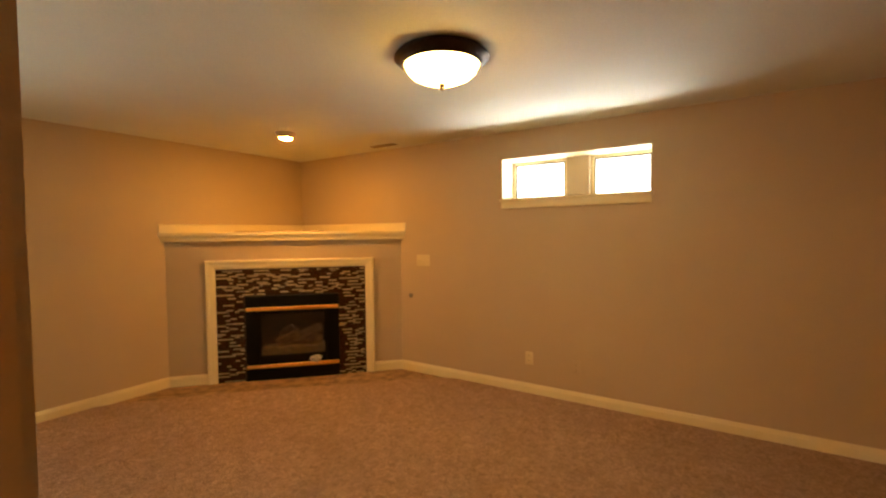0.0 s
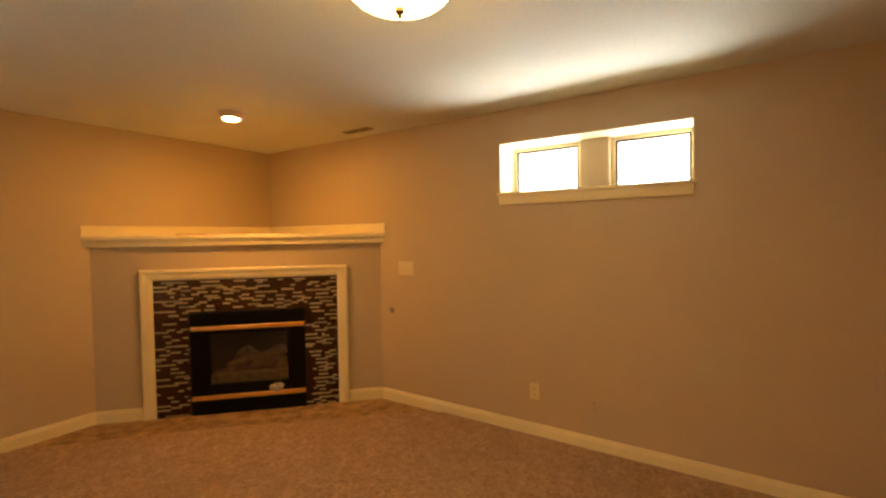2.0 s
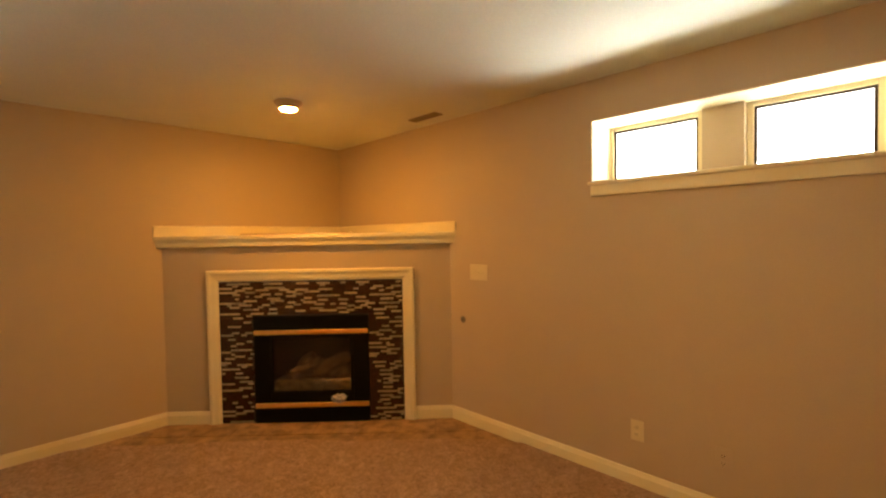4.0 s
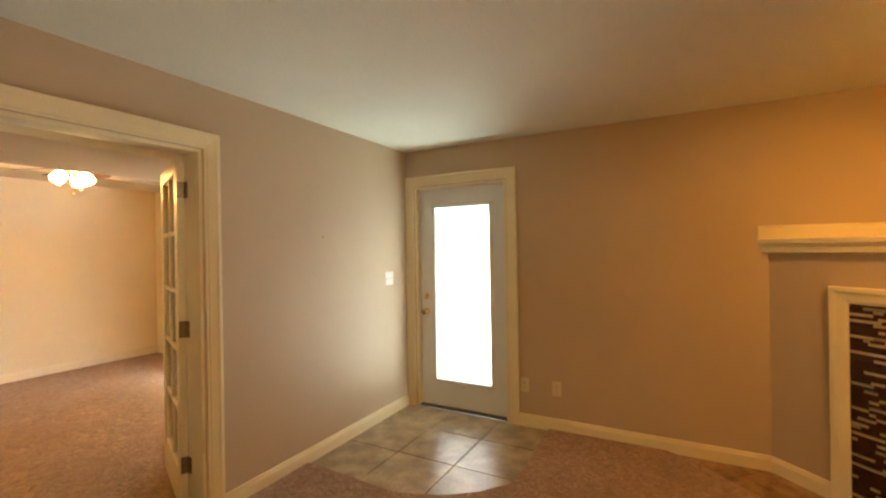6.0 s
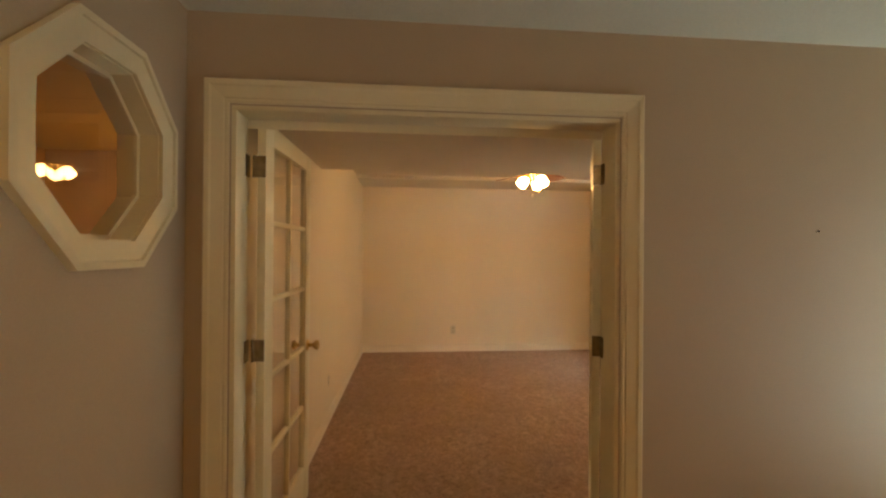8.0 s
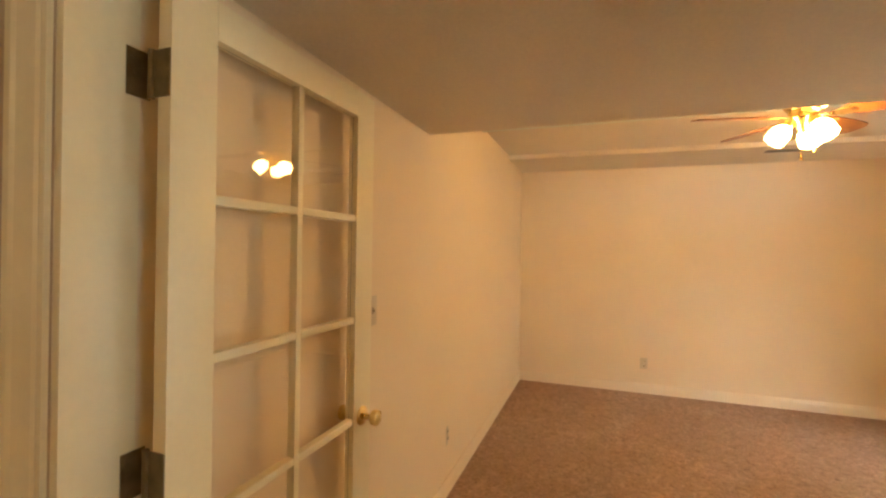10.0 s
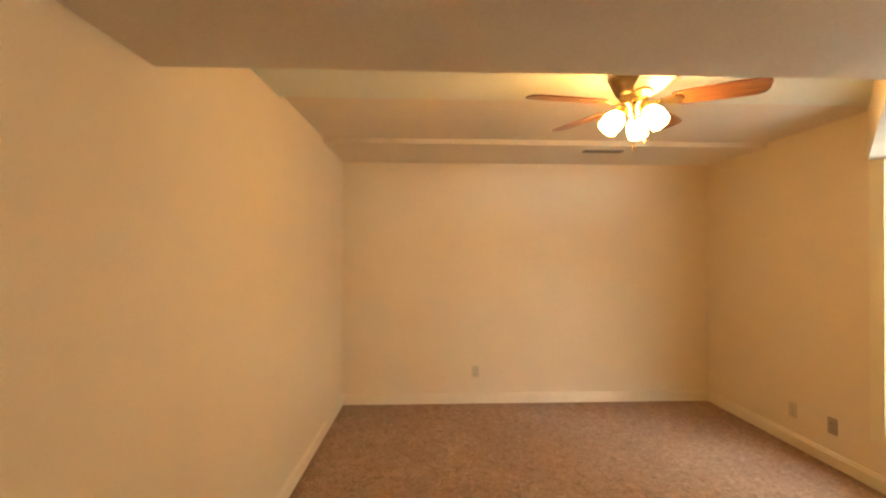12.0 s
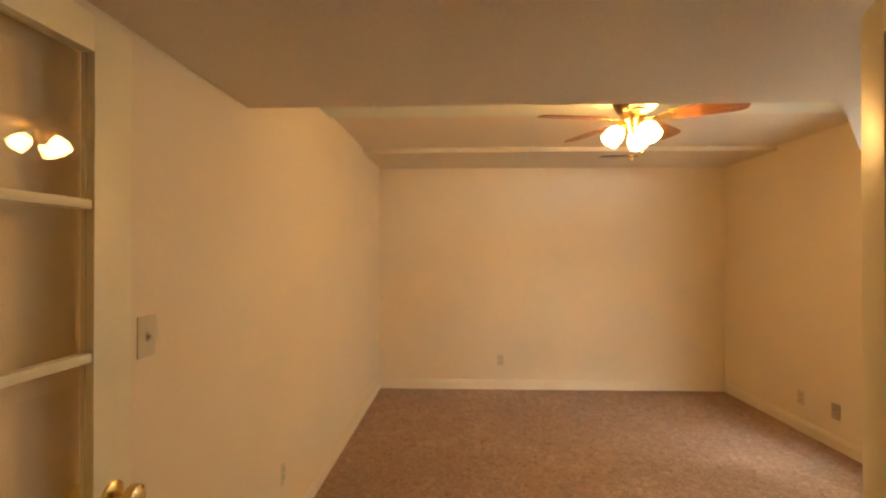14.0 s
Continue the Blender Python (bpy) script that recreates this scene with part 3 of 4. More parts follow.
for i in range(8):
    j = (i + 1) % 8
    bm = bmesh.new()
    v = [bm.verts.new((r[q][0], y, r[q][1])) for y in (YD - 0.058, YD - 0.074) for r, q in ((ok_, i), (ok_, j), (og, j), (og, i))]
    for f in ((0, 1, 2, 3), (7, 6, 5, 4), (0, 4, 5, 1), (1, 5, 6, 2), (2, 6, 7, 3), (3, 7, 4, 0)):
        bm.faces.new([v[q] for q in f])
    part("stop_bead", bm, TRIM, octo)
bm = bmesh.new()
lo = [bm.verts.new((x, YD - 0.064, z)) for x, z in ok_]
hi = [bm.verts.new((x, YD - 0.068, z)) for x, z in ok_]
bm.faces.new(lo)
bm.faces.new(hi[::-1])
for i in range(8):
    bm.faces.new((lo[i], lo[(i + 1) % 8], hi[(i + 1) % 8], hi[i]))
p = part("pane", bm, GLASS, octo)
p.visible_shadow = False

# ---- high window ----
hw = thing("window_1", pose(XB, 0, 0), "high basement window with two glass sashes and ivory sill", "window", kind="structure")
GD = 0.25          # depth of the recess
POST0, POST1 = -3.49, -3.295
boxpart("mullion_post", (GD - 0.05, 0.28, POST0, POST1, WBZ0, WBZ1), TAUPE, hw, 0.004, "taupe drywall post between the sashes")
for y0, y1 in ((WB0, POST0), (POST1, WB1)):
    f = 0.032
    for nm, d in (("sash_stile", (GD, GD + 0.05, y0, y0 + f, WBZ0, WBZ1)), ("sash_stile", (GD, GD + 0.05, y1 - f, y1, WBZ0, WBZ1)),
                  ("sash_rail", (GD, GD + 0.05, y0 + f, y1 - f, WBZ1 - f, WBZ1)), ("sash_rail", (GD, GD + 0.05, y0 + f, y1 - f, WBZ0, WBZ0 + f))):
        boxpart(nm, d, TRIM, hw, 0.004)
    for d in ((y0 + f, y0 + f + 0.013, WBZ0 + f, WBZ1 - f), (y1 - f - 0.013, y1 - f, WBZ0 + f, WBZ1 - f), (y0 + f + 0.013, y1 - f - 0.013, WBZ1 - f - 0.013, WBZ1 - f)):
        boxpart("glazing_gasket", (GD + 0.012, GD + 0.02, *d), BRONZE, hw, 0)
    g = boxpart("pane", (GD + 0.02, GD + 0.026, y0 + f, y1 - f, WBZ0 + f, WBZ1 - f), GLASS, hw, 0)
    g.visible_shadow = False
boxpart("lining", (0.002, GD, WB1 - 0.006, WB1 - 0.0005, WBZ0, WBZ1), TRIM, hw, 0)
boxpart("lining", (0.002, GD, WB0 + 0.0005, WB0 + 0.006, WBZ0, WBZ1), TRIM, hw, 0)
boxpart("lining", (0.002, GD, WB0 + 0.006, WB1 - 0.006, WBZ1 - 0.006, WBZ1 - 0.0005), TRIM, hw, 0)
boxpart("window_sill", (-0.03, GD, WB0 - 0.012, WB1 + 0.012, WBZ0 - 0.02, WBZ0 + 0.002), TRIM, hw, 0.006)
boxpart("apron", (-0.016, -0.0005, WB0, WB1, WBZ0 - 0.085, WBZ0 - 0.02), TRIM, hw, 0.005)

# ---- tall window with blinds ----
tw = thing("window_2", pose(0, YR, 0), "tall ivory-cased window behind closed blinds", "window", kind="structure")
for nm, d in (("casing_side", (W20 - 0.092, W20, -0.018, -0.0005, W2Z0 - 0.055, ZS - 0.002)), ("casing_side", (W21, W21 + 0.092, -0.018, -0.0005, W2Z0 - 0.055, ZS - 0.002)),
              ("casing_foot", (W20, W21, -0.018, -0.0005, W2Z0 - 0.055, W2Z0)), ("casing_head", (W20, W21, -0.018, -0.0005, W2Z1, ZS - 0.002)),
              ("sash_stile", (W20, W20 + 0.045, 0.09, 0.13, W2Z0, W2Z1)), ("sash_stile", (W21 - 0.045, W21, 0.09, 0.13, W2Z0, W2Z1)),
              ("sash_rail", (W20 + 0.045, W21 - 0.045, 0.09, 0.13, W2Z0, W2Z0 + 0.045)), ("sash_rail", (W20 + 0.045, W21 - 0.045, 0.09, 0.13, W2Z1 - 0.045, W2Z1)),
              ("meeting_rail", (W20 + 0.045, W21 - 0.045, 0.09, 0.13, 1.19, 1.235))):
    boxpart(nm, d, TRIM, tw, 0.004)
g = boxpart("pane", (W20 + 0.045, W21 - 0.045, 0.108, 0.113, W2Z0 + 0.045, W2Z1 - 0.045), GLASS, tw, 0)
g.visible_shadow = False

blind = thing("window_blind", pose(0, YR, 0), "closed white vinyl mini blind in the tall window", "blind")
boxpart("headrail", (W20 + 0.012, W21 - 0.012, 0.02, 0.05, W2Z1 - 0.03, W2Z1 - 0.002), IVORY, blind, 0.003, "ivory metal headrail")
bm = bmesh.new()
vs = []
for x in (W20 + 0.003, W21 - 0.003):
    vs.append([bm.verts.new((x, 0.036 + u, w)) for u, w in ((0.007, -0.0115), (0.001, 0.0005), (-0.007, 0.0125), (-0.0078, 0.0120), (0.0002, -0.0002), (0.0062, -0.0120))])
for i in range(6):
    bm.faces.new((vs[0][i], vs[0][(i + 1) % 6], vs[1][(i + 1) % 6], vs[1][i]))
slat0 = part("slat", bm, BLIND, blind)
n_slats = int((W2Z1 - 0.05 - W2Z0 - 0.03) / 0.0215)
slat0.location.z = W2Z0 + 0.03
SUN_GAPS = ((0.505, -2.50, -2.31), (0.885, -2.30, -2.19))   # unseen gaps added to let streaks of sun through: height, from, to
for i in range(1, n_slats):
    z = W2Z0 + 0.03 + i * 0.0215
    hole = [(x0, x1) for h, x0, x1 in SUN_GAPS if abs(z - h) < 0.056]
    if hole:           # streaks of sun come through here
        for x0, x1 in ((W20 + 0.003, hole[0][0]), (hole[0][1], W21 - 0.003)):
            boxpart("slat", (x0, x1, 0.0345, 0.0360, z - 0.0115, z + 0.0120), BLIND, blind, 0)
        continue
    o = new("slat", slat0.data)
    o.parent = blind
    o.location.z = W2Z0 + 0.03 + i * 0.0215
boxpart("bottom_rail", (W20 + 0.014, W21 - 0.014, 0.026, 0.046, W2Z0 + 0.003, W2Z0 + 0.015), BLIND, blind, 0.003)
for x in (W20 + 0.12, (W20 + W21) / 2, W21 - 0.12):
    bm = bmesh.new()
    rod(bm, (x, 0.027, W2Z0 + 0.01), (x, 0.027, W2Z1 - 0.03), 0.0012, 6)
    part("cord", bm, BLIND, blind)

bm = bmesh.new()
rod(bm, (W20 + 0.085, 0.016, W2Z1 - 0.02), (W20 + 0.085, 0.014, W2Z1 - 0.78), 0.0035, 8)
part("tilt_wand", bm, CABLE, blind, "grey plastic tilt wand")

# ---- fireplace ----
fire = thing("fireplace", FP, "gas fireplace with mosaic tile surround and ivory frame", "fireplace")
I0, I1, IZ = 0.435, 1.874, 1.123
FRAME = [(0, 0), (0.014, 0), (0.016, 0.010), (0.020, 0.016), (0.024, 0.05), (0.030, 0.064), (0.030, 0.083), (0.026, 0.089), (0, 0.089)]
for nm, p, q, up, m0, m1, sc in (("side_frame", (I0, -0.002, 0), (I0, -0.002, IZ), (-1, 0, 0), 0, -1, 1.0), ("side_frame", (I1, -0.002, 0), (I1, -0.002, IZ), (1, 0, 0), 0, -1, 1.0),
                                 ("head_frame", (I0, -0.002, IZ), (I1, -0.002, IZ), (0, 0, 1), -1, -1, 1.0)):
    bm = bmesh.new()
    profile_bar(bm, [(o, u * sc) for o, u in FRAME], p, q, up, (0, -1, 0), m0, m1)
    part(nm, bm, TRIM, fire)
bm = bmesh.new()
for d in ((I0, S0, -0.006, -0.001, 0, IZ), (S1, I1, -0.006, -0.001, 0, IZ), (S0, S1, -0.006, -0.001, SZ, IZ)):
    box(bm, *d)
part("tile_backing", bm, TGROUT, fire, "dark mosaic grout")

# firebox shell, face and glass
bm = bmesh.new()
w = 0.02
box(bm, S0, S0 + w, 0.0, 0.245, 0, SZ)
box(bm, S1 - w, S1, 0.0, 0.245, 0, SZ)
box(bm, S0 + w, S1 - w, 0.225, 0.245, 0, SZ)
box(bm, S0 + w, S1 - w, 0.0, 0.225, 0, 0.02)
box(bm, S0 + w, S1 - w, 0.0, 0.225, SZ - w, SZ)
part("firebox", bm, SOOT, fire, "sooty dark firebox lining")
G0, G1, GZ0, GZ1 = S0 + 0.125, S1 - 0.125, 0.245, 0.665
for nm, d in (("face_side", (S0, G0, -0.018, 0.012, 0.165, 0.69)), ("face_side", (G1, S1, -0.018, 0.012, 0.165, 0.69)),
              ("face_foot", (G0, G1, -0.018, 0.012, 0.165, GZ0)), ("face_head", (G0, G1, -0.018, 0.012, GZ1, 0.69)),
              ("upper_louver", (S0, S1, -0.024, 0.012, 0.735, SZ)), ("lower_louver", (S0, S1, -0.024, 0.012, 0.0, 0.112))):
    boxpart(nm, d, BLACK, fire, 0.004)
for z in (0.70, 0.122):
    boxpart("brass_bar", (S0 + 0.004, S1 - 0.004, -0.036, -0.014, z, z + 0.036), BARBRASS, fire, 0.007, "polished brass trim bar", 3)
    boxpart("louver_slot", (S0, S1, -0.012, 0.012, z - 0.012, z + 0.048), BLACK, fire, 0.0)
for x0, x1 in ((G0 - 0.004, G0 + 0.02), (G1 - 0.02, G1 + 0.004)):
    boxpart("glass_frame", (x0, x1, -0.024, -0.016, GZ0 - 0.004, GZ1 + 0.004), BLACK, fire, 0.003)
g = boxpart("glass_front", (G0, G1, -0.006, -0.002, GZ0, GZ1), SMOKE, fire, 0)
g.visible_shadow = False
bm = bmesh.new()
box(bm, G0 + 0.01, G1 - 0.01, 0.02, 0.215, 0.235, 0.312)
bevel(bm, 0.012, 2)
part("ember_bed", bm, EMBER, fire, "ash-grey ember tray", True)


def log_mesh(p, q, r, seed):
    bm = bmesh.new()
    rod(bm, p, q, r, 14)
    bmesh.ops.subdivide_edges(bm, edges=[e for e in bm.edges if abs((e.verts[0].co - e.verts[1].co).length - (Vector(q) - Vector(p)).length) < 0.02], cuts=9)
    axis = (Vector(q) - Vector(p)).normalized()
    for v in bm.verts:
        k = (v.co - Vector(p)).dot(axis)
        c = Vector(p) + axis * k
        d = v.co - c
        nz = noise.noise(v.co * 14 + Vector((seed, 0, 0))) * 0.35 + noise.noise(v.co * 35 + Vector((seed, 3, 0))) * 0.2
        end = min(k, (Vector(q) - Vector(p)).length - k)
        v.co = c + d * (1 + nz) * (0.8 + 0.2 * min(1, end / 0.05))
    return bm


for i, (p, q, r) in enumerate((((0.97, 0.15, 0.345), (1.42, 0.13, 0.35), 0.055), ((0.97, 0.07, 0.355), (1.20, 0.10, 0.445), 0.052), ((1.15, 0.08, 0.37), (1.42, 0.13, 0.485), 0.050), ((1.02, 0.12, 0.42), (1.14, 0.09, 0.50), 0.044))):
    part("log", log_mesh(p, q, r, i * 7.3), LOG, fire, "pale ceramic log", True)
bm = bmesh.new()
rod(bm, (G0 + 0.02, 0.014, 0.322), (G1 - 0.02, 0.014, 0.322), 0.006)
part("grate_bar", bm, OLDBRASS, fire)

# crumpled packet on the lower trim of the firebox
bm = bmesh.new()
bmesh.ops.create_icosphere(bm, subdivisions=3, radius=0.05)
for v in bm.verts:
    k = 1 + 0.55 * noise.noise(v.co * 40) + 0.3 * noise.noise(v.co * 90 + Vector((5, 1, 2)))
    v.co = Vector((v.co.x * 1.1 * k, v.co.y * 0.45 * k, v.co.z * 0.65 * k))
packet = obj("crumpled_packet", bm, PAPER)
zmin = min(v.co.z for v in packet.data.vertices)
packet.matrix_world = FP @ pose(S0 + 0.665, -0.046, 0.158 - zmin)
tagged(packet, "crumpled white paper packet on the fireplace bar", "packet")

# mantel
mantel = thing("mantel", FP, "ivory moulded wooden mantel shelf across the chase", "mantel")
bm = bmesh.new()
prism(bm, [fp(0, 0), fp(FL, 0), (XB, 0.0)], 0, 0.02)
bmesh.ops.transform(bm, matrix=FP.inverted() @ pose(0, 0, 1.4605), verts=bm.verts[:])
part("shelf", bm, TRIM, mantel)


def fp_bar(name, prof, z):
    """A moulding along the chase, its ends cut along the room's walls."""
    bm = bmesh.new()
    a = [bm.verts.new((-o, -o, z + u)) for o, u in prof]
    b = [bm.verts.new((FL + o, -o, z + u)) for o, u in prof]
    k = len(prof)
    for i in range(k):
        bm.faces.new((a[i], a[(i + 1) % k], b[(i + 1) % k], b[i]))
    bm.faces.new(a[::-1])
    bm.faces.new(b)
    return part(name, bm, TRIM, mantel)


fp_bar("shelf_edge", [(0.0005, 0), (0.041, 0), (0.044, 0.004), (0.044, 0.03), (0.041, 0.034), (0.0005, 0.034)], 1.452)
fp_bar("bed_moulding", [(0.0005, 0), (0.024, 0), (0.029, 0.004), (0.031, 0.036), (0.034, 0.044), (0.035, 0.0535), (0.0005, 0.0535)], 1.398)
for p, q, out in (((2.70, -0.0005), (XB, -0.0005), (0, -1)), ((XB - 0.0005, -0.016), (XB - 0.0005, -1.645), (-1, 0))):
    bm = bmesh.new()
    profile_bar(bm, [(0, 0), (0.014, 0), (0.014, 0.07), (0.008, 0.082), (0, 0.084)], (*p, 1.4865), (*q, 1.4865), (0, 0, 1), (*out, 0))
    bmesh.ops.transform(bm, matrix=FP.inverted(), verts=bm.verts[:])
    part("ledge_trim", bm, TRIM, mantel)
board = thing("loose_board", FP @ pose(0.62, -0.02, 1.4865), "thin wooden board lying on the mantel", "board")
boxpart("plank", (0, 0.85, 0.0, 0.12, 0.0, 0.012), PLANK, board, 0.003)

# ---- ceiling lamps ----
lamp = thing("ceiling_lamp", pose(2.60, -3.255, HC), "flush ceiling lamp with dark bronze pan and lit alabaster bowl", "ceiling lamp")
bm = bmesh.new()
turn(bm, [(0, 0), (0.225, 0), (0.232, -0.010), (0.241, -0.018), (0.242, -0.026), (0.236, -0.032), (0.220, -0.038), (0.209, -0.050), (0.205, -0.060), (0.197, -0.063), (0.191, -0.058), (0.191, -0.04), (0, -0.03)], 64)
part("pan", bm, BRONZE, lamp, "dark bronze pan", True)
bm = bmesh.new()
turn(bm, [(0.190, -0.056), (0.184, -0.066), (0.174, -0.088), (0.152, -0.109), (0.113, -0.128), (0.065, -0.140), (0.012, -0.145), (0, -0.145)], 64)
part("bowl", bm, FROST, lamp, "lit alabaster glass bowl", True)
bm = bmesh.new()
turn(bm, [(0, -0.1445), (0.016, -0.145), (0.017, -0.159), (0.010, -0.164), (0.007, -0.170), (0.009, -0.175), (0.004, -0.181), (0, -0.182)], 24)
part("finial", bm, BRONZE, lamp, "dark bronze finial", True)

hall_lamp = copy_thing(lamp, pose(-2.1, -4.6, HC))
for piece in hall_lamp.children:
    if piece.name.startswith("bowl"):
        piece.data = piece.data.copy()
        piece.data.materials[0] = HALLG
tagged(hall_lamp, "flush ceiling lamp with lit alabaster bowl in the hall")

spot = thing("spot_lamp", pose(3.25, -1.17, HC), "small beige surface spot lamp over the mantel, lit", "spot lamp")
bm = bmesh.new()
turn(bm, [(0, 0), (0.092, 0), (0.094, -0.005), (0.086, -0.013), (0.070, -0.034), (0.061, -0.046), (0.058, -0.048), (0.054, -0.044), (0, -0.040)], 40)
part("housing", bm, SPOTBASE, spot, "beige unlit housing", True)
bm = bmesh.new()
turn(bm, [(0.053, -0.046), (0.052, -0.0495), (0.042, -0.055), (0.024, -0.058), (0, -0.059)], 32)
part("lens", bm, SPOTG, spot, "lit warm lens", True)


# ---- ceiling vents ----
def ceiling_vent(m, lx, ly, label):
    e = thing("ceiling_vent", m, label, "vent")
    f = 0.014
    for nm, d in (("rim", (-lx / 2, lx / 2, -ly / 2, -ly / 2 + f, -0.008, 0)), ("rim", (-lx / 2, lx / 2, ly / 2 - f, ly / 2, -0.008, 0)),
                  ("rim", (-lx / 2, -lx / 2 + f, -ly / 2 + f, ly / 2 - f, -0.008, 0)), ("rim", (lx / 2 - f, lx / 2, -ly / 2 + f, ly / 2 - f, -0.008, 0))):
        boxpart(nm, d, VENTM, e, 0.002)
    # flat dark sheet stands in for the shade inside the duct
    boxpart("backing", (-lx / 2 + f, lx / 2 - f, -ly / 2 + f, ly / 2 - f, -0.0015, -0.0005), SLOT, e, 0)
    k = int((ly - 2 * f) / 0.014)
    for i in range(k):
        bm = bmesh.new()
        box(bm, -lx / 2 + f, lx / 2 - f, -0.005, 0.005, -0.0007, 0.0007)
        bmesh.ops.transform(bm, matrix=pose(0, -ly / 2 + f + 0.014 * (i + 0.5), -0.006, 40), verts=bm.verts[:])
        part("slat", bm, VENTM, e)
    return e


ceiling_vent(pose(4.175, -1.52, HC, 0, 0, 90), 0.30, 0.085, "beige metal ceiling vent beside the wall")
ceiling_vent(pose(-3.95, -1.14, ZC3), 0.075, 0.34, "beige metal ceiling vent over the far wall")


# ---- switches and outlets: local face at y=0, proud to -y ----
def plate(e, w, h, mat):
    bm = bmesh.new()
    box(bm, -w / 2, w / 2, -0.006, -0.0005, -h / 2, h / 2)
    bevel(bm, 0.003, 2)
    part("plate", bm, mat, e, "", True)
    for z in (-h * 0.36, h * 0.36):
        bm = bmesh.new()
        rod(bm, (0, -0.0066, z), (0, -0.005, z), 0.003, 8)
        part("screw", bm, mat, e)


def outlet(m, mat=PLATE, label="ivory plastic wall outlet above the baseboard"):
    e = thing("wall_outlet", m, label, "outlet", "wall outlets")
    plate(e, 0.072, 0.116, mat)
    for z in (-0.02, 0.02):
        bm = bmesh.new()
        box(bm, -0.0165, 0.0165, -0.0085, -0.005, z - 0.0135, z + 0.0135)
        bevel(bm, 0.002, 2)
        s = part("socket", bm, mat, e, "", True)
        for x in (-0.006, 0.006):
            # slots are dark blocks on the face, their shade put into the colour
            boxpart("slot", (x - 0.0012, x + 0.0012, -0.0090, -0.008, z - 0.003, z + 0.006), SLOT, s, 0)
        bm = bmesh.new()
        rod(bm, (0, -0.0090, z - 0.008), (0, -0.008, z - 0.008), 0.0022, 8)
        part("slot", bm, SLOT, s)
    return e


def switch(m, gangs, mat, label):
    e = thing("light_switch", m, label, "light switch")
    plate(e, 0.072 + 0.046 * (gangs - 1), 0.118, mat)
    for i in range(gangs):
        x = (i - (gangs - 1) / 2) * 0.046
        boxpart("toggle_slot", (x - 0.006, x + 0.006, -0.0075, -0.005, -0.013, 0.013), BROWNP if mat is PLATE else IVORY, e, 0.001)
        bm = bmesh.new()
        box(bm, x - 0.0045, x + 0.0045, -0.018, -0.006, -0.004, 0.005)
        bevel(bm, 0.0015, 2)
        part("toggle", bm, mat, e, "", True)
    return e


outlet(pose(1.128, 0, 0.335), IVORY, "ivory plastic wall outlet beside the door casing")
outlet(pose(1.388, 0, 0.335), IVORY, "ivory plastic cable outlet on the door wall")
outlet(pose(XB, -3.02, 0.33, 0, 0, -90), IVORY, "ivory plastic wall outlet under the high window")
outlet(pose(XB, -3.44, 0.31, 0, 0, -90), TAUPE, "wall outlet painted over in taupe")
outlet(pose(XR, -2.175, 0.31, 0, 0, 90))
outlet(pose(-2.03, YL0 + 1.9 / 4.41 * 0.06, 0.352, 0, 0, 180.8))
outlet(pose(-3.51, YR, 0.275))
outlet(pose(-3.18, YR, 0.278), BROWNP, "brown plastic wall outlet near the tall window")
switch(pose(XB, -1.868, 1.178, 0, 0, -90), 3, IVORY, "ivory triple light switch beside the fireplace")
switch(pose(0, -0.297, 1.203, 0, 0, 90), 2, WPLATE, "white double light switch beside the outside door")
switch(pose(-1.075, YL0 + 0.945 / 4.41 * 0.06, 1.225, 0, 0, 180.8), 1, PLATE, "ivory light switch beside the french door")

# gas key valve beside the fireplace
key = thing("gas_valve", pose(XB, -1.703, 0.805, 0, 0, -90), "chrome gas key valve in the wall", "valve")
bm = bmesh.new()
turn(bm, [(0, 0.0005), (0.026, 0.0005), (0.026, 0.003), (0.02, 0.007), (0.011, 0.008), (0.010, 0.016), (0.006, 0.017), (0.006, 0.006), (0, 0.006)], 24)
bmesh.ops.transform(bm, matrix=pose(0, 0, 0, 90), verts=bm.verts[:])
part("flange", bm, CABLE, key, "", True)

# nail left in the wall
nail = thing("nail", pose(0, -1.11, 1.55, 0, 0, 90), "small dark nail stuck in the taupe wall", "nail")
bm = bmesh.new()
rod(bm, (0, 0, 0), (0, -0.012, 0.003), 0.0015, 8)
rod(bm, (0, -0.012, 0.003), (0, -0.0135, 0.0033), 0.005, 10)
part("shank", bm, BLACK, nail)


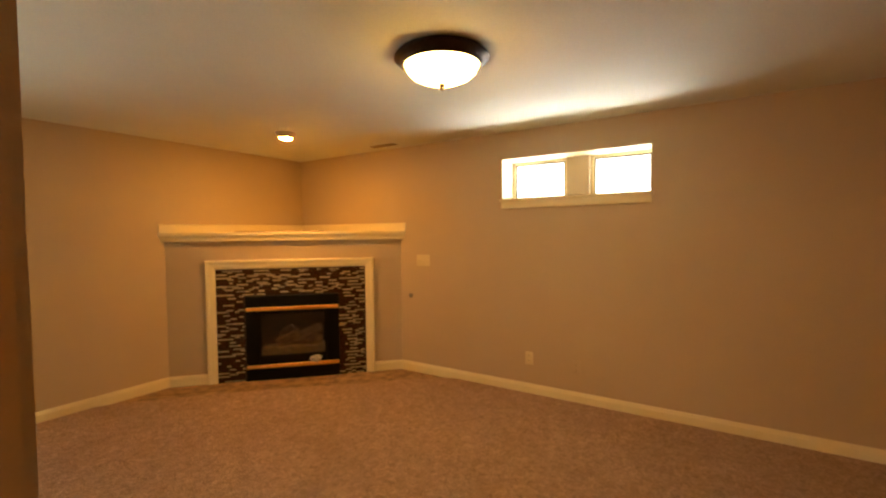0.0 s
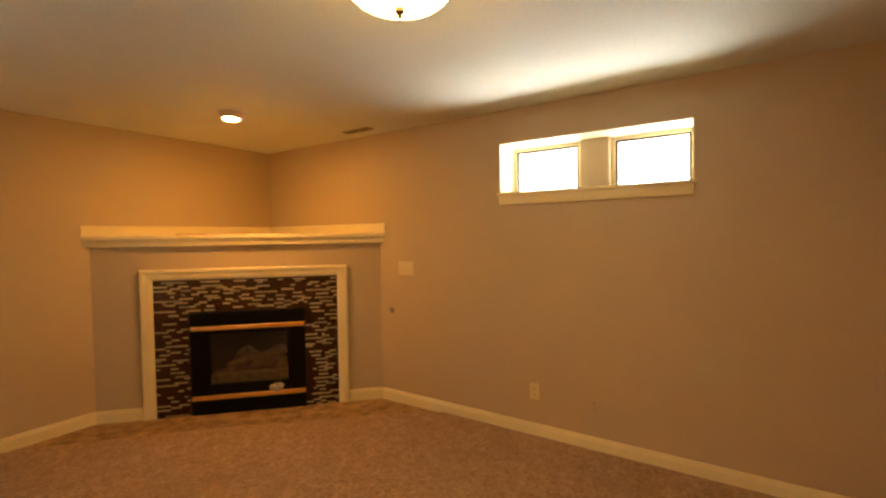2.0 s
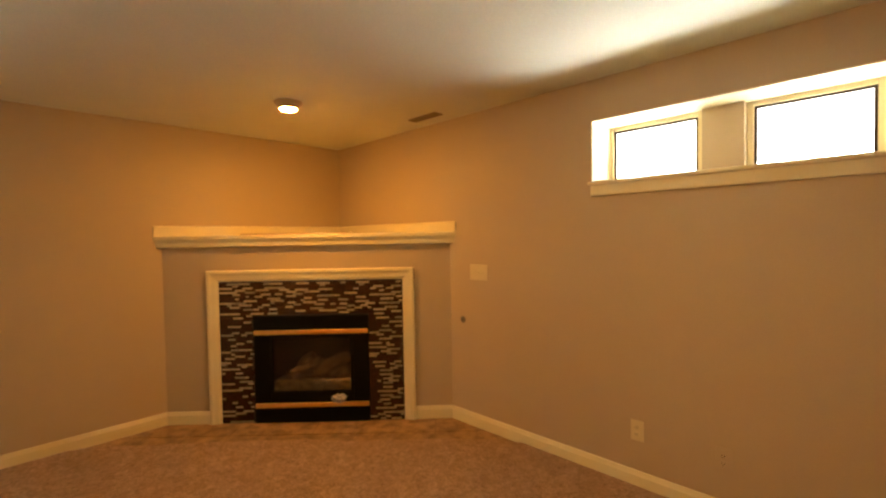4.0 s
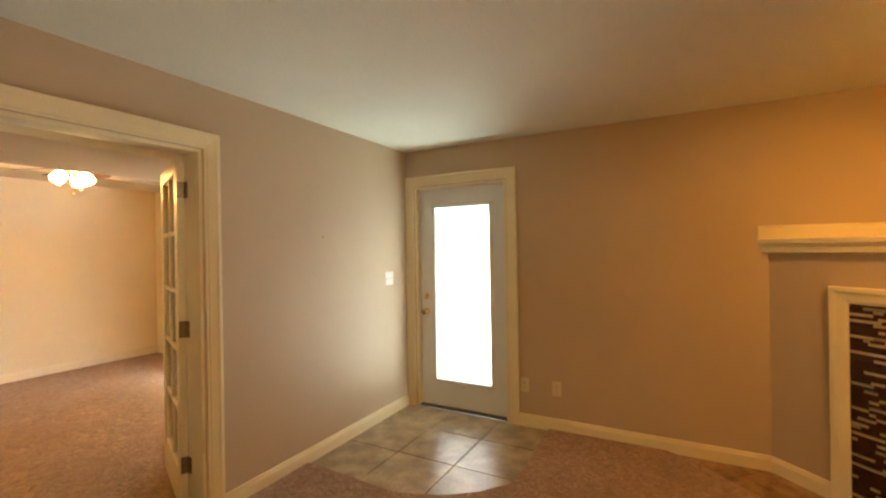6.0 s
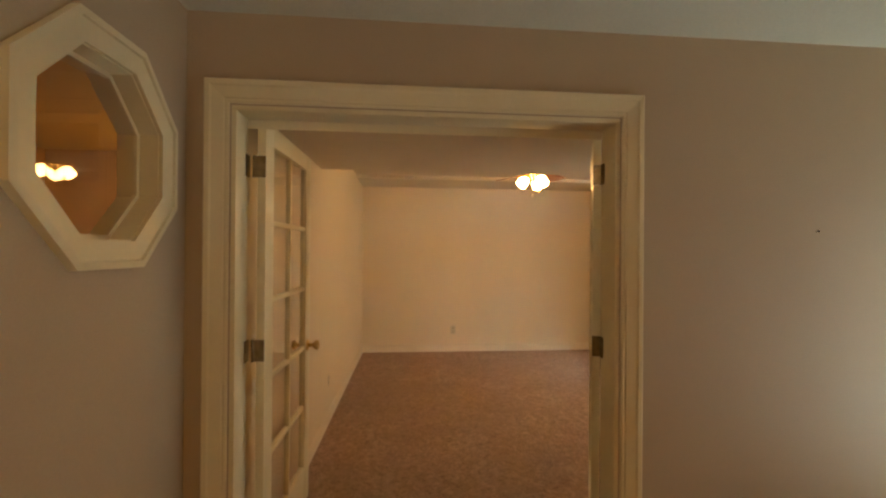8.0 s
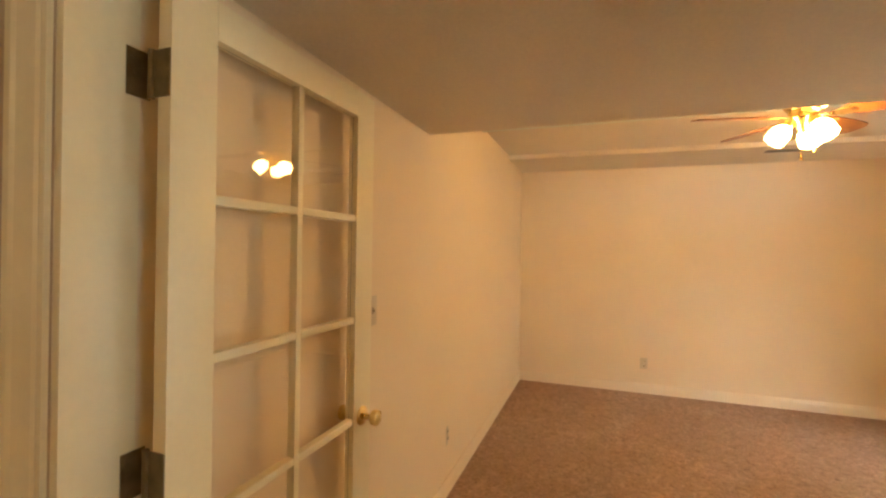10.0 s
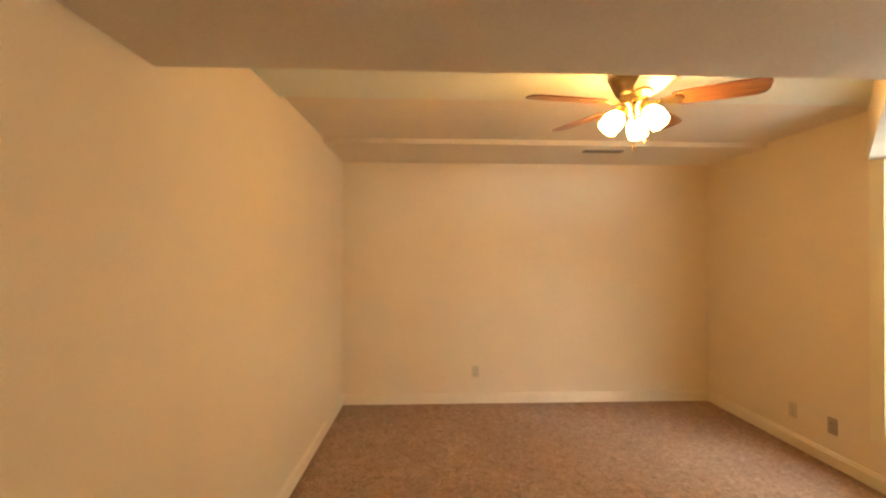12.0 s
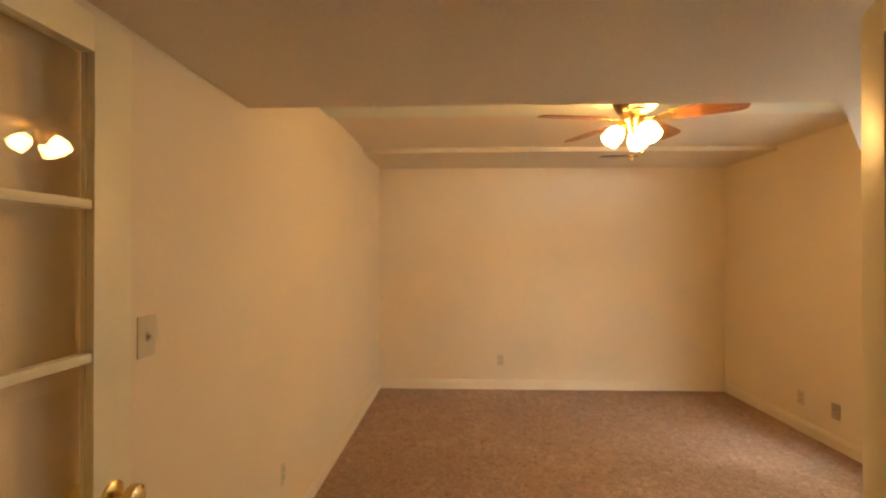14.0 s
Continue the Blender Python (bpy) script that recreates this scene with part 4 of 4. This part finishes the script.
# ---- ceiling fan ----
def ceiling_fan():
    e = thing("ceiling_fan", pose(-2.30, -1.665, ZC2), "brass ceiling fan with cherry blades and lit tulip lamps", "ceiling fan")
    bm = bmesh.new()
    turn(bm, [(0, 0), (0.105, 0), (0.110, -0.006), (0.108, -0.018), (0.118, -0.03), (0.122, -0.05), (0.122, -0.075), (0.112, -0.082), (0.112, -0.092), (0.104, -0.11), (0.085, -0.15), (0.070, -0.165), (0, -0.165)], 48)
    part("motor_housing", bm, OLDBRASS, e, "antique brass motor housing", True)
    bm = bmesh.new()
    turn(bm, [(0, -0.166), (0.066, -0.166), (0.068, -0.176), (0.06, -0.19), (0.062, -0.205), (0.05, -0.225), (0.036, -0.24), (0.026, -0.262), (0.012, -0.275), (0.008, -0.285), (0, -0.287)], 32)
    part("light_kit", bm, BRASS, e, "polished brass light kit", True)
    zb = -0.195
    for a in (-11, 61, 133, 205, 277):
        tilt = pose(0, 0, zb, 0, 0, a) @ pose(0, 0, 0, -12)
        bm = bmesh.new()
        k = [(0.16, 0.045), (0.20, 0.056), (0.32, 0.064), (0.44, 0.069), (0.50, 0.066), (0.525, 0.052), (0.535, 0.03)]
        prism(bm, [(x, -y) for x, y in k] + [(x, y) for x, y in k[::-1]], -0.003, 0.003)
        part("blade", bm, BLADE, e, "cherry wood blade").matrix_basis = tilt
        bm = bmesh.new()
        outl = [(0.055, -0.012), (0.10, -0.010), (0.125, -0.022), (0.15, -0.036), (0.185, -0.036), (0.205, -0.018), (0.212, 0.0)]
        prism(bm, outl + [(x, -y) for x, y in outl[-2::-1]], -0.010, -0.004)
        bevel(bm, 0.0015, 1)
        part("blade_arm", bm, BRASS, e, "polished brass blade arm", True).matrix_basis = tilt
    for a in (27, 147, 267):
        rot = pose(0, 0, -0.232, 0, 0, a)
        arm = bmesh.new()
        rod(arm, (0.03, 0, 0.0), (0.066, 0, -0.004), 0.008)
        rod(arm, (0.058, 0, 0.010), (0.072, 0, -0.016), 0.027, 20)
        bmesh.ops.transform(arm, matrix=rot, verts=arm.verts[:])
        arm_ob = part("lamp_arm", arm, BRASS, e, "polished brass lamp arm")
        bm = bmesh.new()
        turn(bm, [(0.020, 0), (0.034, -0.012), (0.048, -0.032), (0.055, -0.055), (0.054, -0.076), (0.050, -0.096), (0.050, -0.110), (0.046, -0.108), (0.046, -0.09), (0.050, -0.056), (0.030, -0.016), (0, -0.008)], 32)
        for v in bm.verts:
            th = math.atan2(v.co.y, v.co.x)
            s = 0.9 + 0.06 * max(0, (-v.co.z - 0.07) / 0.04) * math.cos(8 * th)
            v.co.x *= s
            v.co.y *= s
            v.co.z *= 0.92
        bmesh.ops.transform(bm, matrix=rot @ pose(0.068, 0, -0.012) @ pose(0, 0, 0, 0, -40), verts=bm.verts[:])
        part("tulip_shade", bm, TULIP, e, "lit frosted tulip glass shade", True)
    for x, y, z in ((0.03, -0.02, -0.43), (0.01, 0.045, -0.39)):
        bm = bmesh.new()
        rod(bm, (x, y, -0.25), (x, y, z + 0.03), 0.0012, 6)
        c = part("pull_chain", bm, BRASS, e)
        bm = bmesh.new()
        turn(bm, [(0, z + 0.032), (0.003, z + 0.03), (0.004, z + 0.02), (0.008, z + 0.008), (0.007, z), (0, z - 0.002)], 12, x, y)
        part("pull_knob", bm, BRASS, c, "", True)
    return e


ceiling_fan()

# ---- ground and daylight backdrop outside ----
SKYG = bpy.data.materials.new("bright_overcast_sky")
SKYG.use_nodes = True
SKYG.node_tree.nodes["Principled BSDF"].inputs["Base Color"].default_value = (0.8, 0.8, 0.8, 1)
SKYG.node_tree.nodes["Principled BSDF"].inputs["Emission Color"].default_value = (0.95, 0.98, 1, 1)
SKYG.node_tree.nodes["Principled BSDF"].inputs["Emission Strength"].default_value = 4.0
# The tall part of backdrop_1 is unseen, added to keep sun off the door.
for nm, ds in (("backdrop_1", ((-0.6, 2.0, 0.95, 0.97, -0.12, 2.12), (2.0, 7.0, 0.95, 0.97, -0.12, 4.3))), ("backdrop_2", ((5.2, 5.22, -5.4, -1.4, 0.6, 3.2),))):
    bm = bmesh.new()
    for d in ds:
        box(bm, *d)
    tagged(obj(nm, bm, SKYG), "glowing white sheet for daylight outside the glass, also blocking sun", "backdrop", kind="structure")
GROUNDM = material("lawn_and_soil", (0.10, 0.12, 0.05), 0.95, color2=(0.16, 0.13, 0.09), scale=1.5, fine=30, bump=0.6, depth=0.03, mix2=0.7)
bm = bmesh.new()
box(bm, -60, 60, 0.55, 120, -0.3, -0.12)
tagged(obj("ground", bm, GROUNDM), "lawn outside the windows", "ground", kind="structure")

# ---- floor tiles, grout beds and mosaic ----

def clip_cell(outline, x0, x1, y0, y1):
    """The part of a polygon inside a rectangle."""
    def cut(poly, inside, cross):
        out = []
        for i in range(len(poly)):
            a, b = poly[i - 1], poly[i]
            if inside(b):
                if not inside(a):
                    out.append(cross(a, b))
                out.append(b)
            elif inside(a):
                out.append(cross(a, b))
        return out

    def at_x(x):
        return lambda a, b: (x, a[1] + (b[1] - a[1]) * (x - a[0]) / (b[0] - a[0]))

    def at_y(y):
        return lambda a, b: (a[0] + (b[0] - a[0]) * (y - a[1]) / (b[1] - a[1]), y)

    p = cut(outline, lambda v: v[0] >= x0, at_x(x0))
    p = cut(p, lambda v: v[0] <= x1, at_x(x1)) if p else p
    p = cut(p, lambda v: v[1] >= y0, at_y(y0)) if p else p
    p = cut(p, lambda v: v[1] <= y1, at_y(y1)) if p else p
    return p


def tile_floor(name, outline, pitch, ox, oy, mat, label, angle=0.0, grout=GROUT):
    bm = bmesh.new()
    prism(bm, outline, -0.03, -0.008)
    bed = tagged(obj(name, bm, grout), label, "tile floor", kind="structure")
    c, s = math.cos(angle), math.sin(angle)
    loc = [(x * c + y * s, -x * s + y * c) for x, y in outline]
    xs, ys = [p[0] for p in loc], [p[1] for p in loc]
    g = 0.0035
    for i in range(math.floor((min(xs) - ox) / pitch), math.ceil((max(xs) - ox) / pitch)):
        for j in range(math.floor((min(ys) - oy) / pitch), math.ceil((max(ys) - oy) / pitch)):
            cell = clip_cell(loc, ox + i * pitch + g, ox + (i + 1) * pitch - g, oy + j * pitch + g, oy + (j + 1) * pitch - g)
            if len(cell) < 3:
                continue
            area = abs(sum(cell[k - 1][0] * cell[k][1] - cell[k][0] * cell[k - 1][1] for k in range(len(cell)))) / 2
            if area < 0.002:
                continue
            bm = bmesh.new()
            prism(bm, [(x * c - y * s, x * s + y * c) for x, y in cell], -0.008, -0.001)
            part("tile", bm, mat, bed)


tile_floor("floor_tile_1", [(0.0, 0.0)] + TILE_EDGE[:], 0.4535, 0.0, -0.85, SLATE, "grey-beige mottled floor tiles inside the outside door")
tile_floor("floor_tile_2", [fp(0.0, 0.0)] + HEARTH_EDGE + [fp(FL, 0)], 0.305, 0.1, 0.2, HEARTH, "brown mottled hearth tiles before the fireplace", radians(-45), HGROUT)


def mosaic():
    rng = random.Random(11)
    row, gap = 0.0168, 0.0014
    lengths = (0.030, 0.044, 0.060, 0.080, 0.104)
    meshes = {}
    for li, ln in enumerate(lengths):
        for mi, mat in enumerate((TDARK, TLIGHT, TGREY)):
            bm = bmesh.new()
            h = (row - gap) / 2
            lo = [bm.verts.new((x, 0.0, z)) for x, z in ((0, -h), (ln - gap, -h), (ln - gap, h), (0, h))]
            b = 0.0012
            hi = [bm.verts.new((x, -0.006, z)) for x, z in ((b, -h + b), (ln - gap - b, -h + b), (ln - gap - b, h - b), (b, h - b))]
            bm.faces.new(hi)
            for i in range(4):
                bm.faces.new((lo[i], lo[(i + 1) % 4], hi[(i + 1) % 4], hi[i]))
            bmesh.ops.recalc_face_normals(bm, faces=bm.faces[:])
            me = bpy.data.meshes.new("mosaic_tile")
            bm.to_mesh(me)
            bm.free()
            me.materials.append(mat)
            meshes[li, mi] = me
    pieces, below = [], []
    for r in range(int(IZ / row)):
        z = (r + 0.5) * row + 0.001
        spans = [(I0 + 0.001, I1 - 0.001)] if z > SZ + 0.008 else [(I0 + 0.001, S0 - 0.001), (S1 + 0.001, I1 - 0.001)]
        pale = []
        for a, b in spans:
            x, last = a, 1
            while b - x > 0.030:
                fit_l = [i for i, ln in enumerate(lengths) if ln <= b - x + 0.001]
                li = rng.choices(fit_l, [(1, 2, 3, 4, 3)[i] for i in fit_l])[0]
                over = sum(max(0.0, min(x + lengths[li], q) - max(x, p)) for p, q in below) / lengths[li]
                chance = 0.06 if over > 0.45 else 0.62
                if last:
                    chance *= 0.35
                mi = rng.choice((1, 1, 2)) if rng.random() < chance else 0
                if mi:
                    pale.append((x, x + lengths[li]))
                pieces.append((x, z, li, mi))
                last = mi
                x += lengths[li]
        below = pale
    singles = [p for p in pieces if p[1] > 0.80][:300]
    keep = set(singles)
    for x, z, li, mi in singles:
        o = new("mosaic_tile", meshes[li, mi])
        o.parent = fire
        o.location = (x, -0.006 - 0.0008 * rng.random(), z)
    verts, faces, mats_i = [], [], []
    for x, z, li, mi in pieces:
        if (x, z, li, mi) in keep:
            continue
        me, k, d = meshes[li, mi], len(verts), 0.0008 * rng.random()
        verts += [(x + v.co.x, -0.006 - d + v.co.y, z + v.co.z) for v in me.vertices]
        faces += [[k + i for i in p.vertices] for p in me.polygons]
        mats_i += [mi] * len(me.polygons)
    me = bpy.data.meshes.new("mosaic_tiles")
    me.from_pydata(verts, [], faces)
    for m in (TDARK, TLIGHT, TGREY):
        me.materials.append(m)
    me.polygons.foreach_set("material_index", mats_i)
    o = new("mosaic_tiles", me)
    o.parent = fire
    tagged(o, "dark brown and beige strip mosaic", kind="stuff")


mosaic()
